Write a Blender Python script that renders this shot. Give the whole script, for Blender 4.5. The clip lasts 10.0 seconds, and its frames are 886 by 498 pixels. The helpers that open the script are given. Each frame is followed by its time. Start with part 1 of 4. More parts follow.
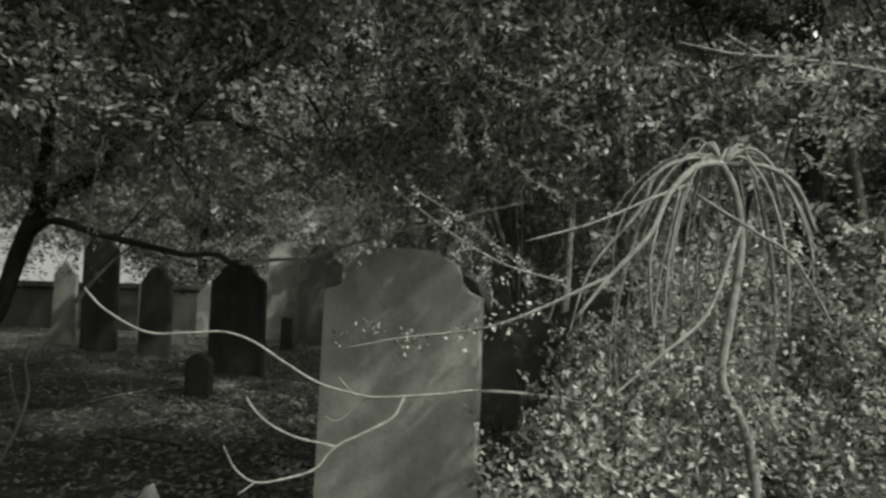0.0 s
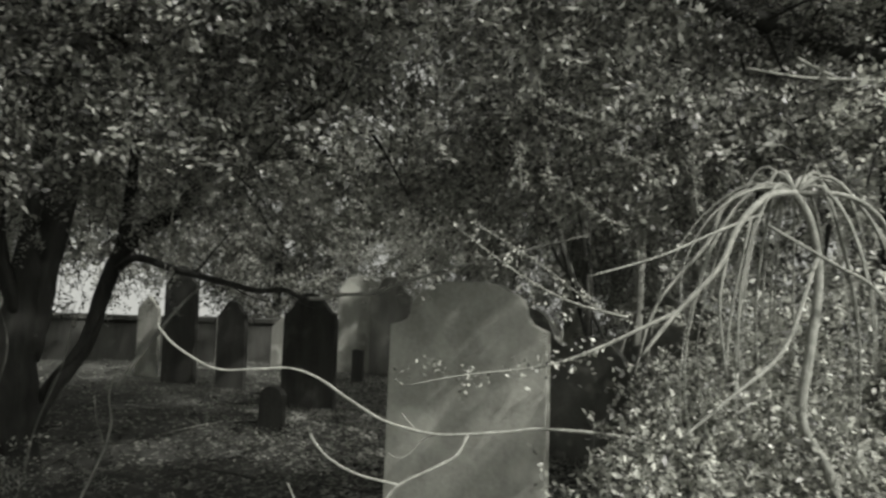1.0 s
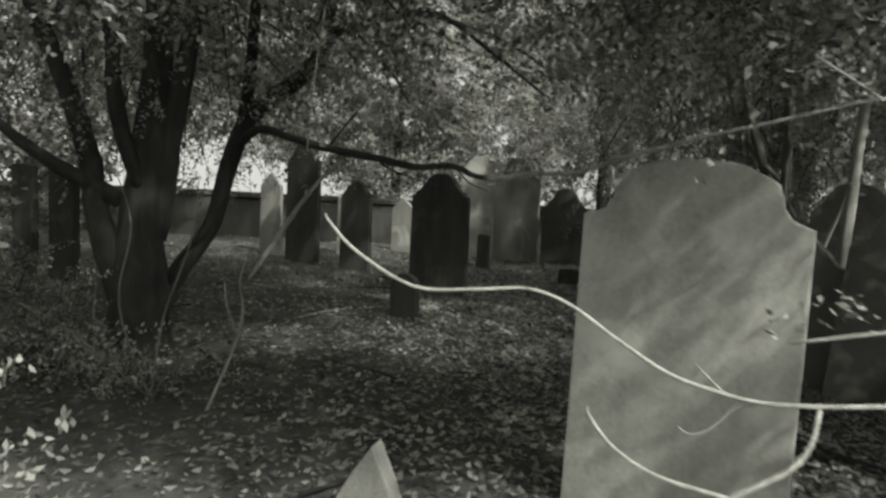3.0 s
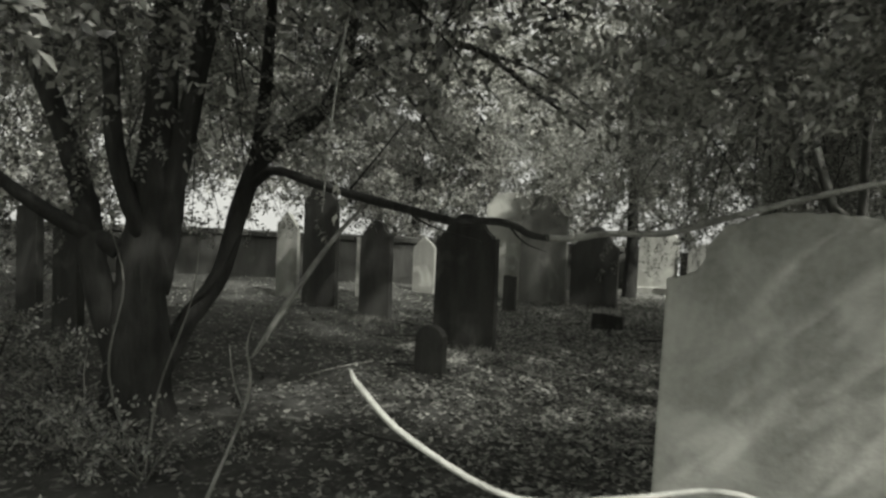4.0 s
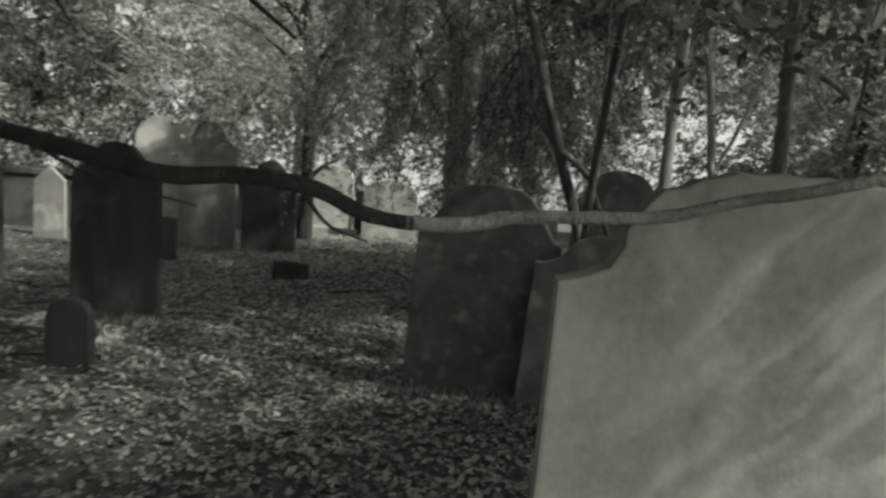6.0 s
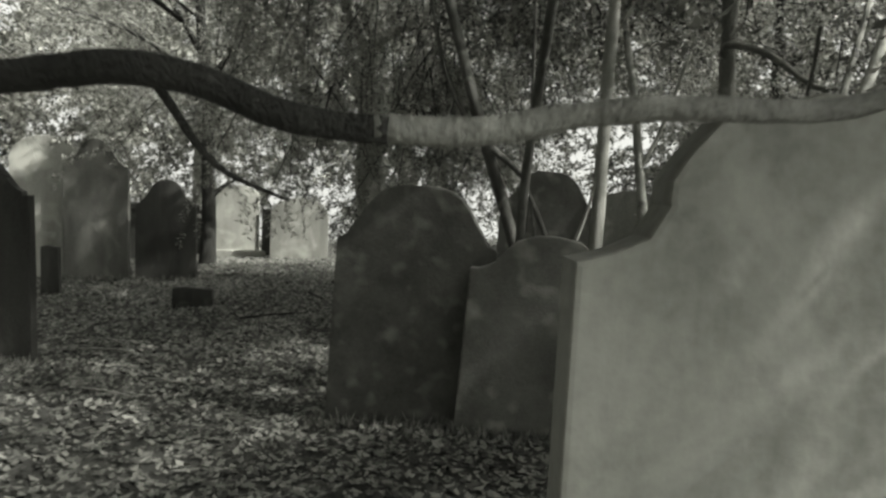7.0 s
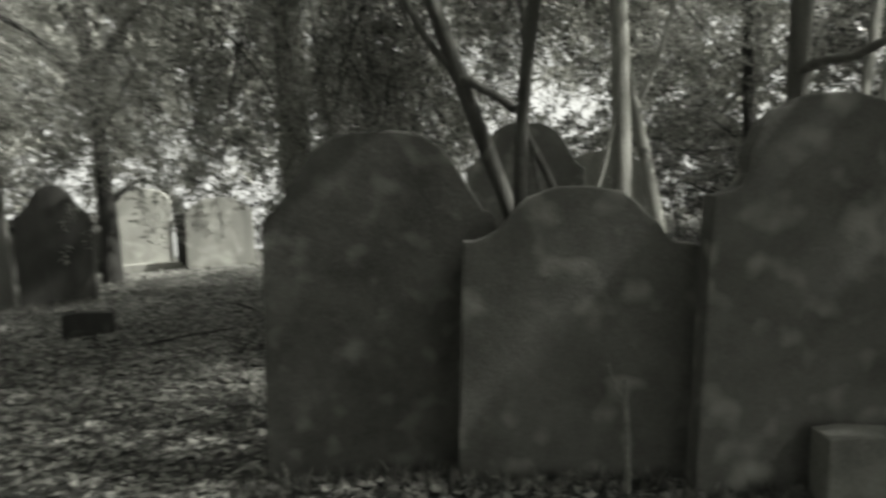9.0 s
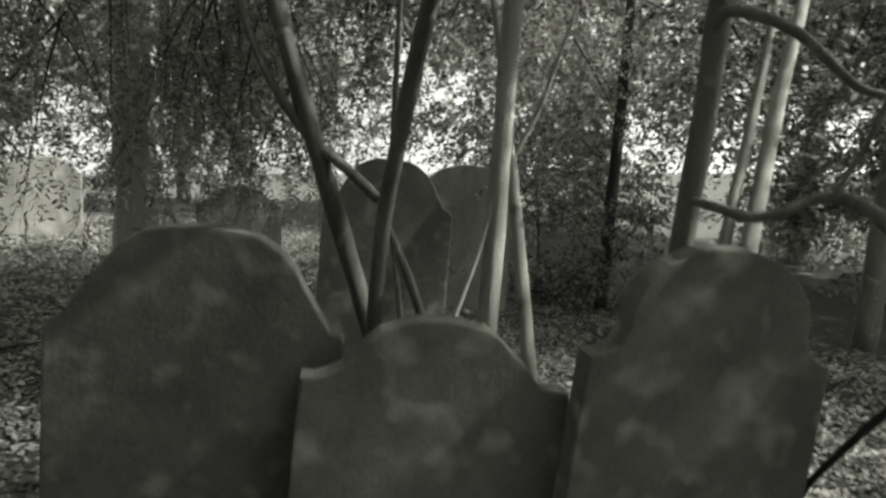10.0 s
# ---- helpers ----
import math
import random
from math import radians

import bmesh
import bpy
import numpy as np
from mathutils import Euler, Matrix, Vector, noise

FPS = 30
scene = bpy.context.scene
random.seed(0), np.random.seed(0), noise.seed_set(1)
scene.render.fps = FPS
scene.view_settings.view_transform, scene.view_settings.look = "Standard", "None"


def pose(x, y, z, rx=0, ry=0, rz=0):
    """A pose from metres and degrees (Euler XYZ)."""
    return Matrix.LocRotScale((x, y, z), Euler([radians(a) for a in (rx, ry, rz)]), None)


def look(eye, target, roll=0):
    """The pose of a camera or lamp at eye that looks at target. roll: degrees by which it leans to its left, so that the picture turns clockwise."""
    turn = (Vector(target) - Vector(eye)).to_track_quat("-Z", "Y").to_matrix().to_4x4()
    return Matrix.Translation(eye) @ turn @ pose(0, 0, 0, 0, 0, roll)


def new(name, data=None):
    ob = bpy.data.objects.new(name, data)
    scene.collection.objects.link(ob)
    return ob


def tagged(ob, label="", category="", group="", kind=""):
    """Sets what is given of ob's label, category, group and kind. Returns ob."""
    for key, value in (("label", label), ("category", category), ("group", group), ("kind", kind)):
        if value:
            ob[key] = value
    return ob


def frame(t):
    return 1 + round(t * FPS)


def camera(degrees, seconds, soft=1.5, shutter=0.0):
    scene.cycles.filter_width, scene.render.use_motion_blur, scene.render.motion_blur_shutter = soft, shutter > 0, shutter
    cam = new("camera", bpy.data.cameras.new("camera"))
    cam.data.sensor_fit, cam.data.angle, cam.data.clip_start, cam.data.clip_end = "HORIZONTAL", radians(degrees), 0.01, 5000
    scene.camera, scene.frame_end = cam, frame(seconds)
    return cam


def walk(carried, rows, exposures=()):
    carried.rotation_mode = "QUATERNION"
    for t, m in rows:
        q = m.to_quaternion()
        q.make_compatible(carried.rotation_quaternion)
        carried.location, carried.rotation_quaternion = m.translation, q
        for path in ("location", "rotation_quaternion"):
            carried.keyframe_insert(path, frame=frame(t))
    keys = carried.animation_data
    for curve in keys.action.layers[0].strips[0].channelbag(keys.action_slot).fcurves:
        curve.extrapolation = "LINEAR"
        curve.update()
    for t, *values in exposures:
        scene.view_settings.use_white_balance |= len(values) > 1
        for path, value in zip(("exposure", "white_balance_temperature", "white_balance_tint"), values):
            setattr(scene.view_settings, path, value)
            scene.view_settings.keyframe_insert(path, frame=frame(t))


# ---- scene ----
cam = camera(63.7, 10.0, 2.6, 0.4)
PATH = [
    (0, (0.348, -1.342, 1.481), (0.813, 0.603, 1.543), 2.0),
    (0.5, (0.395, -1.349, 1.483), (0.728, 0.621, 1.554), 1.7),
    (1, (0.375, -1.339, 1.496), (0.644, 0.638, 1.639), 1.6),
    (1.5, (0.355, -1.273, 1.477), (0.451, 0.723, 1.543), 1.3),
    (2, (0.312, -1.093, 1.442), (0.351, 0.904, 1.334), 1.7),
    (2.5, (0.175, -0.761, 1.443), (0.186, 1.226, 1.216), 2.3),
    (4, (-0.052, 0.17, 1.555), (-0.12, 2.166, 1.449), 2.4),
    (4.5, (-0.12, 0.507, 1.46), (-0.215, 2.496, 1.269), 0.8),
    (5, (-0.236, 1.015, 1.444), (0.047, 2.985, 1.242), -1.0),
    (5.5, (-0.24, 1.226, 1.484), (0.296, 3.139, 1.254), 0.7),
    (6, (-0.183, 1.478, 1.57), (0.686, 3.264, 1.331), 4.5),
    (7.3, (0.04, 2.058, 1.415), (1.133, 3.722, 1.283), 1.7),
    (7.5, (0.103, 2.151, 1.399), (1.057, 3.908, 1.335), 0.5),
    (8, (0.281, 2.476, 1.259), (1.058, 4.319, 1.251), -0.6),
    (8.5, (0.331, 2.798, 1.16), (1.299, 4.548, 1.142), -0.0),
    (9, (0.498, 3.074, 1.241), (1.737, 4.633, 1.056), -2.6),
    (9.5, (0.602, 3.146, 1.347), (2.132, 4.425, 1.195), 1.7),
    (10, (0.869, 3.422, 1.798), (2.375, 4.698, 1.477), 3.6),
]
walk(cam, [(t, look(e, a, r)) for t, e, a, r in PATH], ((0, -0.36), (0.5, -0.12), (1.5, 0.14), (2, 0.14), (2.5, 0.42), (4, 0.44), (4.5, 0.42), (5.5, 0.68), (6, 0.62), (7.3, 0.96), (8, 0.84), (8.5, 0.9), (9, 1.0), (9.5, 1.5), (10, 1.16)))

# ---- light ----
world = bpy.data.worlds.new("world")
scene.world = world
world.use_nodes = True
_n, _l = world.node_tree.nodes, world.node_tree.links
sky = _n.new("ShaderNodeTexSky")
sky.sky_type, sky.sun_disc = "NISHITA", False
SUN_AZ, SUN_EL = radians(-142), radians(46)   # turned from +y towards -x; negative is towards +x
sky.sun_elevation, sky.sun_rotation = SUN_EL, -SUN_AZ
sky.dust_density, sky.ozone_density = 5.0, 0.5
hsv = _n.new("ShaderNodeHueSaturation")
hsv.inputs["Saturation"].default_value = 0.0
# an overcast sky is no brighter towards the horizon: the low sky goes on as the sky above it
_co = _n.new("ShaderNodeTexCoord")
_sep, _com, _low = _n.new("ShaderNodeSeparateXYZ"), _n.new("ShaderNodeCombineXYZ"), _n.new("ShaderNodeMath")
_low.operation, _low.inputs[1].default_value = "MAXIMUM", 0.3
_l.new(_co.outputs["Generated"], _sep.inputs[0])
_l.new(_sep.outputs[0], _com.inputs[0])
_l.new(_sep.outputs[1], _com.inputs[1])
_l.new(_sep.outputs[2], _low.inputs[0])
_l.new(_low.outputs[0], _com.inputs[2])
_l.new(_com.outputs[0], sky.inputs[0])
_l.new(sky.outputs[0], hsv.inputs["Color"])
_warm = _n.new("ShaderNodeMix")
_warm.data_type, _warm.blend_type = "RGBA", "MULTIPLY"
_warm.inputs[0].default_value, _warm.inputs[7].default_value = 1.0, (0.99, 1.0, 0.93, 1)
_l.new(hsv.outputs[0], _warm.inputs[6])
_l.new(_warm.outputs[2], _n["Background"].inputs[0])
_n["Background"].inputs[1].default_value = 0.15
sun = new("sun", bpy.data.lights.new("sun", "SUN"))
sun.data.energy, sun.data.angle, sun.data.color = 4.4, radians(1.2), (1.0, 0.98, 0.92)
_d = Vector((-math.sin(SUN_AZ) * math.cos(SUN_EL), math.cos(SUN_AZ) * math.cos(SUN_EL), math.sin(SUN_EL)))
sun.matrix_world = look(_d * 40, (0, 0, 0))


# ---- materials ----
def material(name, dark, light, rough=0.85, scale=6.0, bump=0.3, patch=None, patch_scale=3.0, patch_at=0.6, patch_soft=0.1, patch_detail=6, streak=False, per_object=0.0, per_island=0.0, translucent=0.0, gloss=0.3):
    """Two-scale noise between two colours, optional pale or dark patches with edges of their own, and fine relief."""
    m = bpy.data.materials.new(name)
    m.use_nodes = True
    nt = m.node_tree
    n, l = nt.nodes, nt.links
    b = n["Principled BSDF"]
    b.inputs["Roughness"].default_value = rough
    b.inputs["Specular IOR Level"].default_value = gloss
    shift = n.new("ShaderNodeMath")
    shift.operation, shift.inputs[1].default_value = "MULTIPLY", 41.0
    l.new(n.new("ShaderNodeObjectInfo").outputs["Random"], shift.inputs[0])
    va = n.new("ShaderNodeVectorMath")
    l.new(n.new("ShaderNodeTexCoord").outputs["Object"], va.inputs[0])
    l.new(shift.outputs[0], va.inputs[1])
    co = va.outputs[0]
    if streak:
        mp = n.new("ShaderNodeMapping")
        mp.inputs["Scale"].default_value = (1.0, 1.0, 0.22)
        l.new(co, mp.inputs[0])
        co_s = mp.outputs[0]
    else:
        co_s = co
    big = n.new("ShaderNodeTexNoise")
    big.inputs["Scale"].default_value, big.inputs["Detail"].default_value, big.inputs["Roughness"].default_value = scale, 8, 0.62
    l.new(co_s, big.inputs["Vector"])
    fine = n.new("ShaderNodeTexNoise")
    fine.inputs["Scale"].default_value, fine.inputs["Detail"].default_value = scale * 14, 5
    l.new(co, fine.inputs["Vector"])
    add = n.new("ShaderNodeMath")
    add.operation = "MULTIPLY_ADD"
    add.inputs[1].default_value = 0.35
    l.new(fine.outputs[0], add.inputs[0])
    l.new(big.outputs[0], add.inputs[2])
    fac = add.outputs[0]
    for amount, source in ((per_object, "object"), (per_island, "island")):
        if amount:
            if source == "object":
                r = n.new("ShaderNodeObjectInfo").outputs["Random"]
            else:
                r = n.new("ShaderNodeNewGeometry").outputs["Random Per Island"]
            ad = n.new("ShaderNodeMath")
            ad.operation = "MULTIPLY_ADD"
            ad.inputs[1].default_value = amount
            l.new(r, ad.inputs[0])
            l.new(fac, ad.inputs[2])
            sb = n.new("ShaderNodeMath")
            sb.operation = "SUBTRACT"
            sb.inputs[1].default_value = amount / 2
            l.new(ad.outputs[0], sb.inputs[0])
            fac = sb.outputs[0]
    ramp = n.new("ShaderNodeValToRGB")
    e = ramp.color_ramp.elements
    e[0].position, e[0].color = 0.42, (*dark, 1)
    e[1].position, e[1].color = 0.92, (*light, 1)
    l.new(fac, ramp.inputs[0])
    col = ramp.outputs[0]
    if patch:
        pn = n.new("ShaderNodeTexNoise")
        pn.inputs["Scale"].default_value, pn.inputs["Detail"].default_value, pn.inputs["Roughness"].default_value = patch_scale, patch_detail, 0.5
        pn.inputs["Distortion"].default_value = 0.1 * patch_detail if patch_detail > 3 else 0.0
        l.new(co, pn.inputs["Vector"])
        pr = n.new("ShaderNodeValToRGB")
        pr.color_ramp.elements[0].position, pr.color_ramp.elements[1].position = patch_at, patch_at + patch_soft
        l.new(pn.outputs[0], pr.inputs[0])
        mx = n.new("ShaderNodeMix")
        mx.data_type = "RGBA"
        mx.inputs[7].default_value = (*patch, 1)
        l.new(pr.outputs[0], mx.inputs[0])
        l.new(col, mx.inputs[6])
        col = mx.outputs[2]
    l.new(col, b.inputs["Base Color"])
    if bump:
        bp = n.new("ShaderNodeBump")
        bp.inputs["Strength"].default_value, bp.inputs["Distance"].default_value = bump, 0.03
        l.new(fac, bp.inputs["Height"])
        l.new(bp.outputs[0], b.inputs["Normal"])
    if translucent:
        tr = n.new("ShaderNodeBsdfTranslucent")
        l.new(col, tr.inputs[0])
        ms = n.new("ShaderNodeMixShader")
        ms.inputs[0].default_value = translucent
        l.new(b.outputs[0], ms.inputs[1])
        l.new(tr.outputs[0], ms.inputs[2])
        l.new(ms.outputs[0], n["Material Output"].inputs[0])
    return m


def grey(v):
    return (v * 0.985, v, v * 0.90)


STONE_DARK = material("weathered_dark_sandstone", grey(0.028), grey(0.07), 0.9, 5, 0.35, grey(0.10), 3.0, 0.6, 0.15, streak=True)
STONE_MID = material("weathered_grey_stone", grey(0.13), grey(0.30), 0.9, 4, 0.35, grey(0.42), 2.6, 0.54, 0.2, streak=True)
STONE_PALE = material("pale_blotched_stone", grey(0.18), grey(0.40), 0.9, 3.0, 0.2, grey(0.46), 2.6, 0.52, 0.2, streak=True)
STONE_GREY = material("grey_stone_with_pale_stains", grey(0.10), grey(0.21), 0.9, 4, 0.3, grey(0.26), 2.2, 0.56, 0.2, streak=True)
# the soft pale blotches of the next two paint sun dapples into the stone
STONE_DAPPLED_FAINT = material("darker_stone_with_painted_dapples", grey(0.065), grey(0.13), 0.9, 5, 0.22, grey(0.24), 9.0, 0.56, 0.32, patch_detail=0.8)
STONE_DAPPLED = material("dark_stone_with_painted_dapples", grey(0.10), grey(0.19), 0.9, 5, 0.22, grey(0.36), 9.0, 0.55, 0.32, patch_detail=0.8)
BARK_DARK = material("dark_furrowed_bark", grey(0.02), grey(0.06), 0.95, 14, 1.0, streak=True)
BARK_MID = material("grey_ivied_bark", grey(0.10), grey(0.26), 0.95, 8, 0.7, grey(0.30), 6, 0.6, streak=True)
BARK_SLIM = material("dark_grey_smooth_bark", grey(0.05), grey(0.17), 0.9, 10, 0.5, grey(0.24), 9, 0.62, streak=True)
BARK_PALE = material("pale_smooth_bark", grey(0.17), grey(0.40), 0.85, 7, 0.4, grey(0.10), 5, 0.62, streak=True)
TWIG = material("pale_dead_twig", grey(0.11), grey(0.32), 0.8, 30, 0.3)
SOIL = material("dark_leaf_mould", grey(0.03), grey(0.085), 1.0, 3.0, 0.8, grey(0.15), 11, 0.58)
LITTER = material("fallen_leaves", grey(0.06), grey(0.26), 0.85, 2, 0.2, per_island=0.75)
LEAF = material("evergreen_leaf", grey(0.05), grey(0.32), 0.42, 3, 0.0, per_island=0.8, translucent=0.3, gloss=0.5)
LEAF_MID = material("hanging_yew_leaf", grey(0.07), grey(0.36), 0.5, 3, 0.0, per_island=0.7, translucent=0.35, gloss=0.4)
LEAF_PALE = material("pale_and_sunlit_leaf", grey(0.13), grey(0.42), 0.5, 2, 0.0, per_island=0.7, translucent=0.45, gloss=0.4)
LEAF_SHRUB = material("pale_shrub_leaf", grey(0.08), grey(0.52), 0.4, 4, 0.0, per_island=0.9, translucent=0.35, gloss=0.5)
GRASS = material("rough_grass", grey(0.10), grey(0.28), 0.8, 9, 0.0, per_island=0.6, translucent=0.3)


# ---- builders ----
def mesh_of(name, bm, mat, smooth=False):
    me = bpy.data.meshes.new(name)
    bm.to_mesh(me)
    bm.free()
    me.materials.append(mat)
    if smooth:
        me.polygons.foreach_set("use_smooth", [True] * len(me.polygons))
    return me


def part(name, bm, mat, parent, label="", smooth=False):
    ob = new(name, mesh_of(name, bm, mat, smooth))
    ob.parent = parent
    if label:
        tagged(ob, label)
    return ob


def spline(pts, per=6):
    """Points and radii (x, y, z, r) along a Catmull-Rom curve."""
    p = np.array(pts, float)
    p = np.vstack([2 * p[0] - p[1], p, 2 * p[-1] - p[-2]])
    out = []
    for i in range(1, len(p) - 2):
        for k in range(per):
            t = k / per
            out.append(0.5 * (2 * p[i] + (p[i + 1] - p[i - 1]) * t + (2 * p[i - 1] - 5 * p[i] + 4 * p[i + 1] - p[i + 2]) * t * t
                              + (3 * p[i] - p[i - 1] - 3 * p[i + 1] + p[i + 2]) * t ** 3))
    out.append(p[-2])
    return np.array(out)


def tube_bm(pts, sides=8, per=6, rough=0.0, bm=None):
    """A tapered limb along points (x, y, z, radius), closed at both ends."""
    c = spline(pts, per)
    bm = bm or bmesh.new()
    rings, up = [], Vector((0.31, 0.17, 0.93))
    for i in range(len(c)):
        a, b = c[max(i - 1, 0), :3], c[min(i + 1, len(c) - 1), :3]
        d = Vector(b - a).normalized()
        u = (up - d * up.dot(d))
        if u.length < 0.05:
            u = Vector((1, 0, 0)) - d * d.x
        u.normalize()
        up = u
        v = d.cross(u)
        o, r = Vector(c[i, :3]), max(c[i, 3], 0.0015)
        ring = []
        for k in range(sides):
            w = 2 * math.pi * k / sides
            q = u * math.cos(w) + v * math.sin(w)
            s = r
            if rough:
                s *= 1 + rough * noise.noise((o + q * r) * (1.2 / max(r, 0.02)) * 0.6) + 0.5 * rough * math.sin(3 * w + 4 * o.z)
            ring.append(bm.verts.new(o + q * s))
        rings.append(ring)
    for a, b in zip(rings, rings[1:]):
        for k in range(sides):
            bm.faces.new((a[k], a[(k + 1) % sides], b[(k + 1) % sides], b[k]))
    bm.faces.new(list(reversed(rings[0])))
    bm.faces.new(rings[-1])
    return bm


def leaf_mesh(name, mat, base, axis, side, length, width):
    """Leaves as folded diamonds: arrays of base points, axes, side vectors, lengths and widths."""
    n = len(base)
    tip = base + axis * length[:, None]
    mid = base + axis * (length * 0.45)[:, None]
    fold = np.cross(axis, side) * (width * 0.25)[:, None]
    v = np.stack([base, mid + side * width[:, None] * 0.5 + fold, tip, mid - side * width[:, None] * 0.5 + fold], 1).reshape(-1, 3)
    me = bpy.data.meshes.new(name)
    me.vertices.add(4 * n)
    me.vertices.foreach_set("co", v.astype(np.float32).ravel())
    me.loops.add(4 * n)
    me.loops.foreach_set("vertex_index", np.arange(4 * n, dtype=np.int32))
    me.polygons.add(n)
    me.polygons.foreach_set("loop_start", np.arange(0, 4 * n, 4, dtype=np.int32))
    me.polygons.foreach_set("loop_total", np.full(n, 4, dtype=np.int32))
    me.update(calc_edges=True)
    me.materials.append(mat)
    return me


def unit(a):
    return a / np.maximum(np.linalg.norm(a, axis=1, keepdims=True), 1e-6)


def spray_leaves(name, mat, origins, dirs, length, per, leaf, rng, aspect=0.5):
    """Sprays: each a short shoot with leaves on both sides."""
    s = len(origins)
    o = np.repeat(origins, per, 0)
    d = np.repeat(unit(dirs), per, 0)
    k = np.tile(np.arange(per), s)
    L = np.repeat(length * rng.uniform(0.6, 1.3, s), per)
    ref = np.repeat(unit(rng.normal(size=(s, 3)) * (1, 1, 0.4) + (0, 0, 0.9)), per, 0)
    across = unit(np.cross(d, ref))
    sign = np.where(k % 2 == 0, 1.0, -1.0)[:, None]
    base = o + d * (L * (k + 0.5) / per)[:, None] + rng.normal(size=(s * per, 3)) * 0.006
    axis = unit(d * rng.uniform(0.25, 0.9, (s * per, 1)) + across * sign + rng.normal(size=(s * per, 3)) * 0.25)
    side = unit(np.cross(axis, unit(ref + rng.normal(size=(s * per, 3)) * 0.45)))
    ln = leaf * rng.uniform(0.6, 1.35, s * per)
    return leaf_mesh(name, mat, base, axis, side, ln, ln * aspect)


def cloud(n, centre, radii, rng, gap=0.0, freq=0.9, shell=0.35, floor=0.0, seed=0.0):
    """Points within an uneven ellipsoid, denser towards its outside, with gaps."""
    out = []
    c, r = np.array(centre), np.array(radii)
    while len(out) < n:
        q = unit(rng.normal(size=(600, 3))) * (shell + (1 - shell) * rng.uniform(0, 1, (600, 1)) ** 0.6)
        for p in c + q * r:
            if p[2] < floor:
                continue
            v = Vector(p) * freq + Vector((seed, seed * 1.7, 0))
            if noise.noise(v) + 0.5 * noise.noise(v * 2.7) > gap:
                out.append(p)
    return np.array(out[:n])


def crown(parent, n, centre, radii, seed, mat=None, leaf=0.045, per=14, length=0.26, droop=0.25, gap=-0.1, freq=0.9, floor=1.5, shell=0.3, name="crown", aspect=0.5, bough=0.9, sprays=12, flat=0.35):
    """Boughs in an uneven ellipsoid, each a thin twig that carries a flattened fan of leafy sprays."""
    rng = np.random.default_rng(seed)
    m = max(1, n // sprays)
    p = cloud(m, centre, radii, rng, gap, freq, shell, floor, seed * 3.1)
    out = unit((p - np.array(centre)) / np.array(radii))
    d = unit(out * 0.5 + rng.normal(size=p.shape) * (0.6, 0.6, 0.25) + (0, 0, -droop))
    across = unit(np.cross(d, (0, 0, 1.0)) + rng.normal(size=p.shape) * 0.15)
    up = np.cross(across, d)
    L = bough * rng.uniform(0.5, 1.3, m)
    u = np.tile((np.arange(sprays) + 0.5) / sprays, m) + rng.normal(0, 0.03, m * sprays)
    s = np.where(np.arange(m * sprays) % 2 == 0, 1.0, -1.0)
    R = lambda a: np.repeat(a, sprays, 0)
    sag = R(L)[:, None] * (u ** 2)[:, None] * np.array((0, 0, -0.12 - 0.15 * droop))
    o = R(p) + R(d) * (R(L) * u)[:, None] + sag + R(up) * rng.normal(0, 0.05, (m * sprays, 1))
    sd = R(d) * 0.7 + R(across) * s[:, None] * rng.uniform(0.3, 1.2, (m * sprays, 1)) + R(up) * rng.normal(0, flat, (m * sprays, 1)) + (0, 0, -0.5 * droop)
    ob = new(name, spray_leaves(name, mat or LEAF, o, sd, length, per, leaf, rng, aspect))
    ob.parent = parent
    bm = bmesh.new()
    for k in range(0, m, 2):
        a = [tuple(p[k] + d[k] * L[k] * q + (0, 0, (-0.12 - 0.15 * droop) * L[k] * q * q)) + (0.008 * (1.15 - q),) for q in (-0.25, 0.35, 1.0)]
        tube_bm(a, 3, 2, 0.0, bm)
    tagged(part("bough", bm, BARK_DARK, parent), kind="stuff")
    return ob


def tree(name, label, limbs, bark, category="tree", sides=10, rough=0.12):
    """An empty at the trunk's foot with its trunk and limbs; the first row is the trunk."""
    foot = limbs[0][0]
    e = new(name)
    e.location = (foot[0], foot[1], 0)
    tagged(e, label, category)
    for i, l in enumerate(limbs):
        pts = [(x - foot[0], y - foot[1], z, r) for x, y, z, r in l]
        part("trunk" if i == 0 else "limb", tube_bm(pts, sides if i == 0 else max(6, sides - 3), 6, rough), bark, e, smooth=True)
    return e


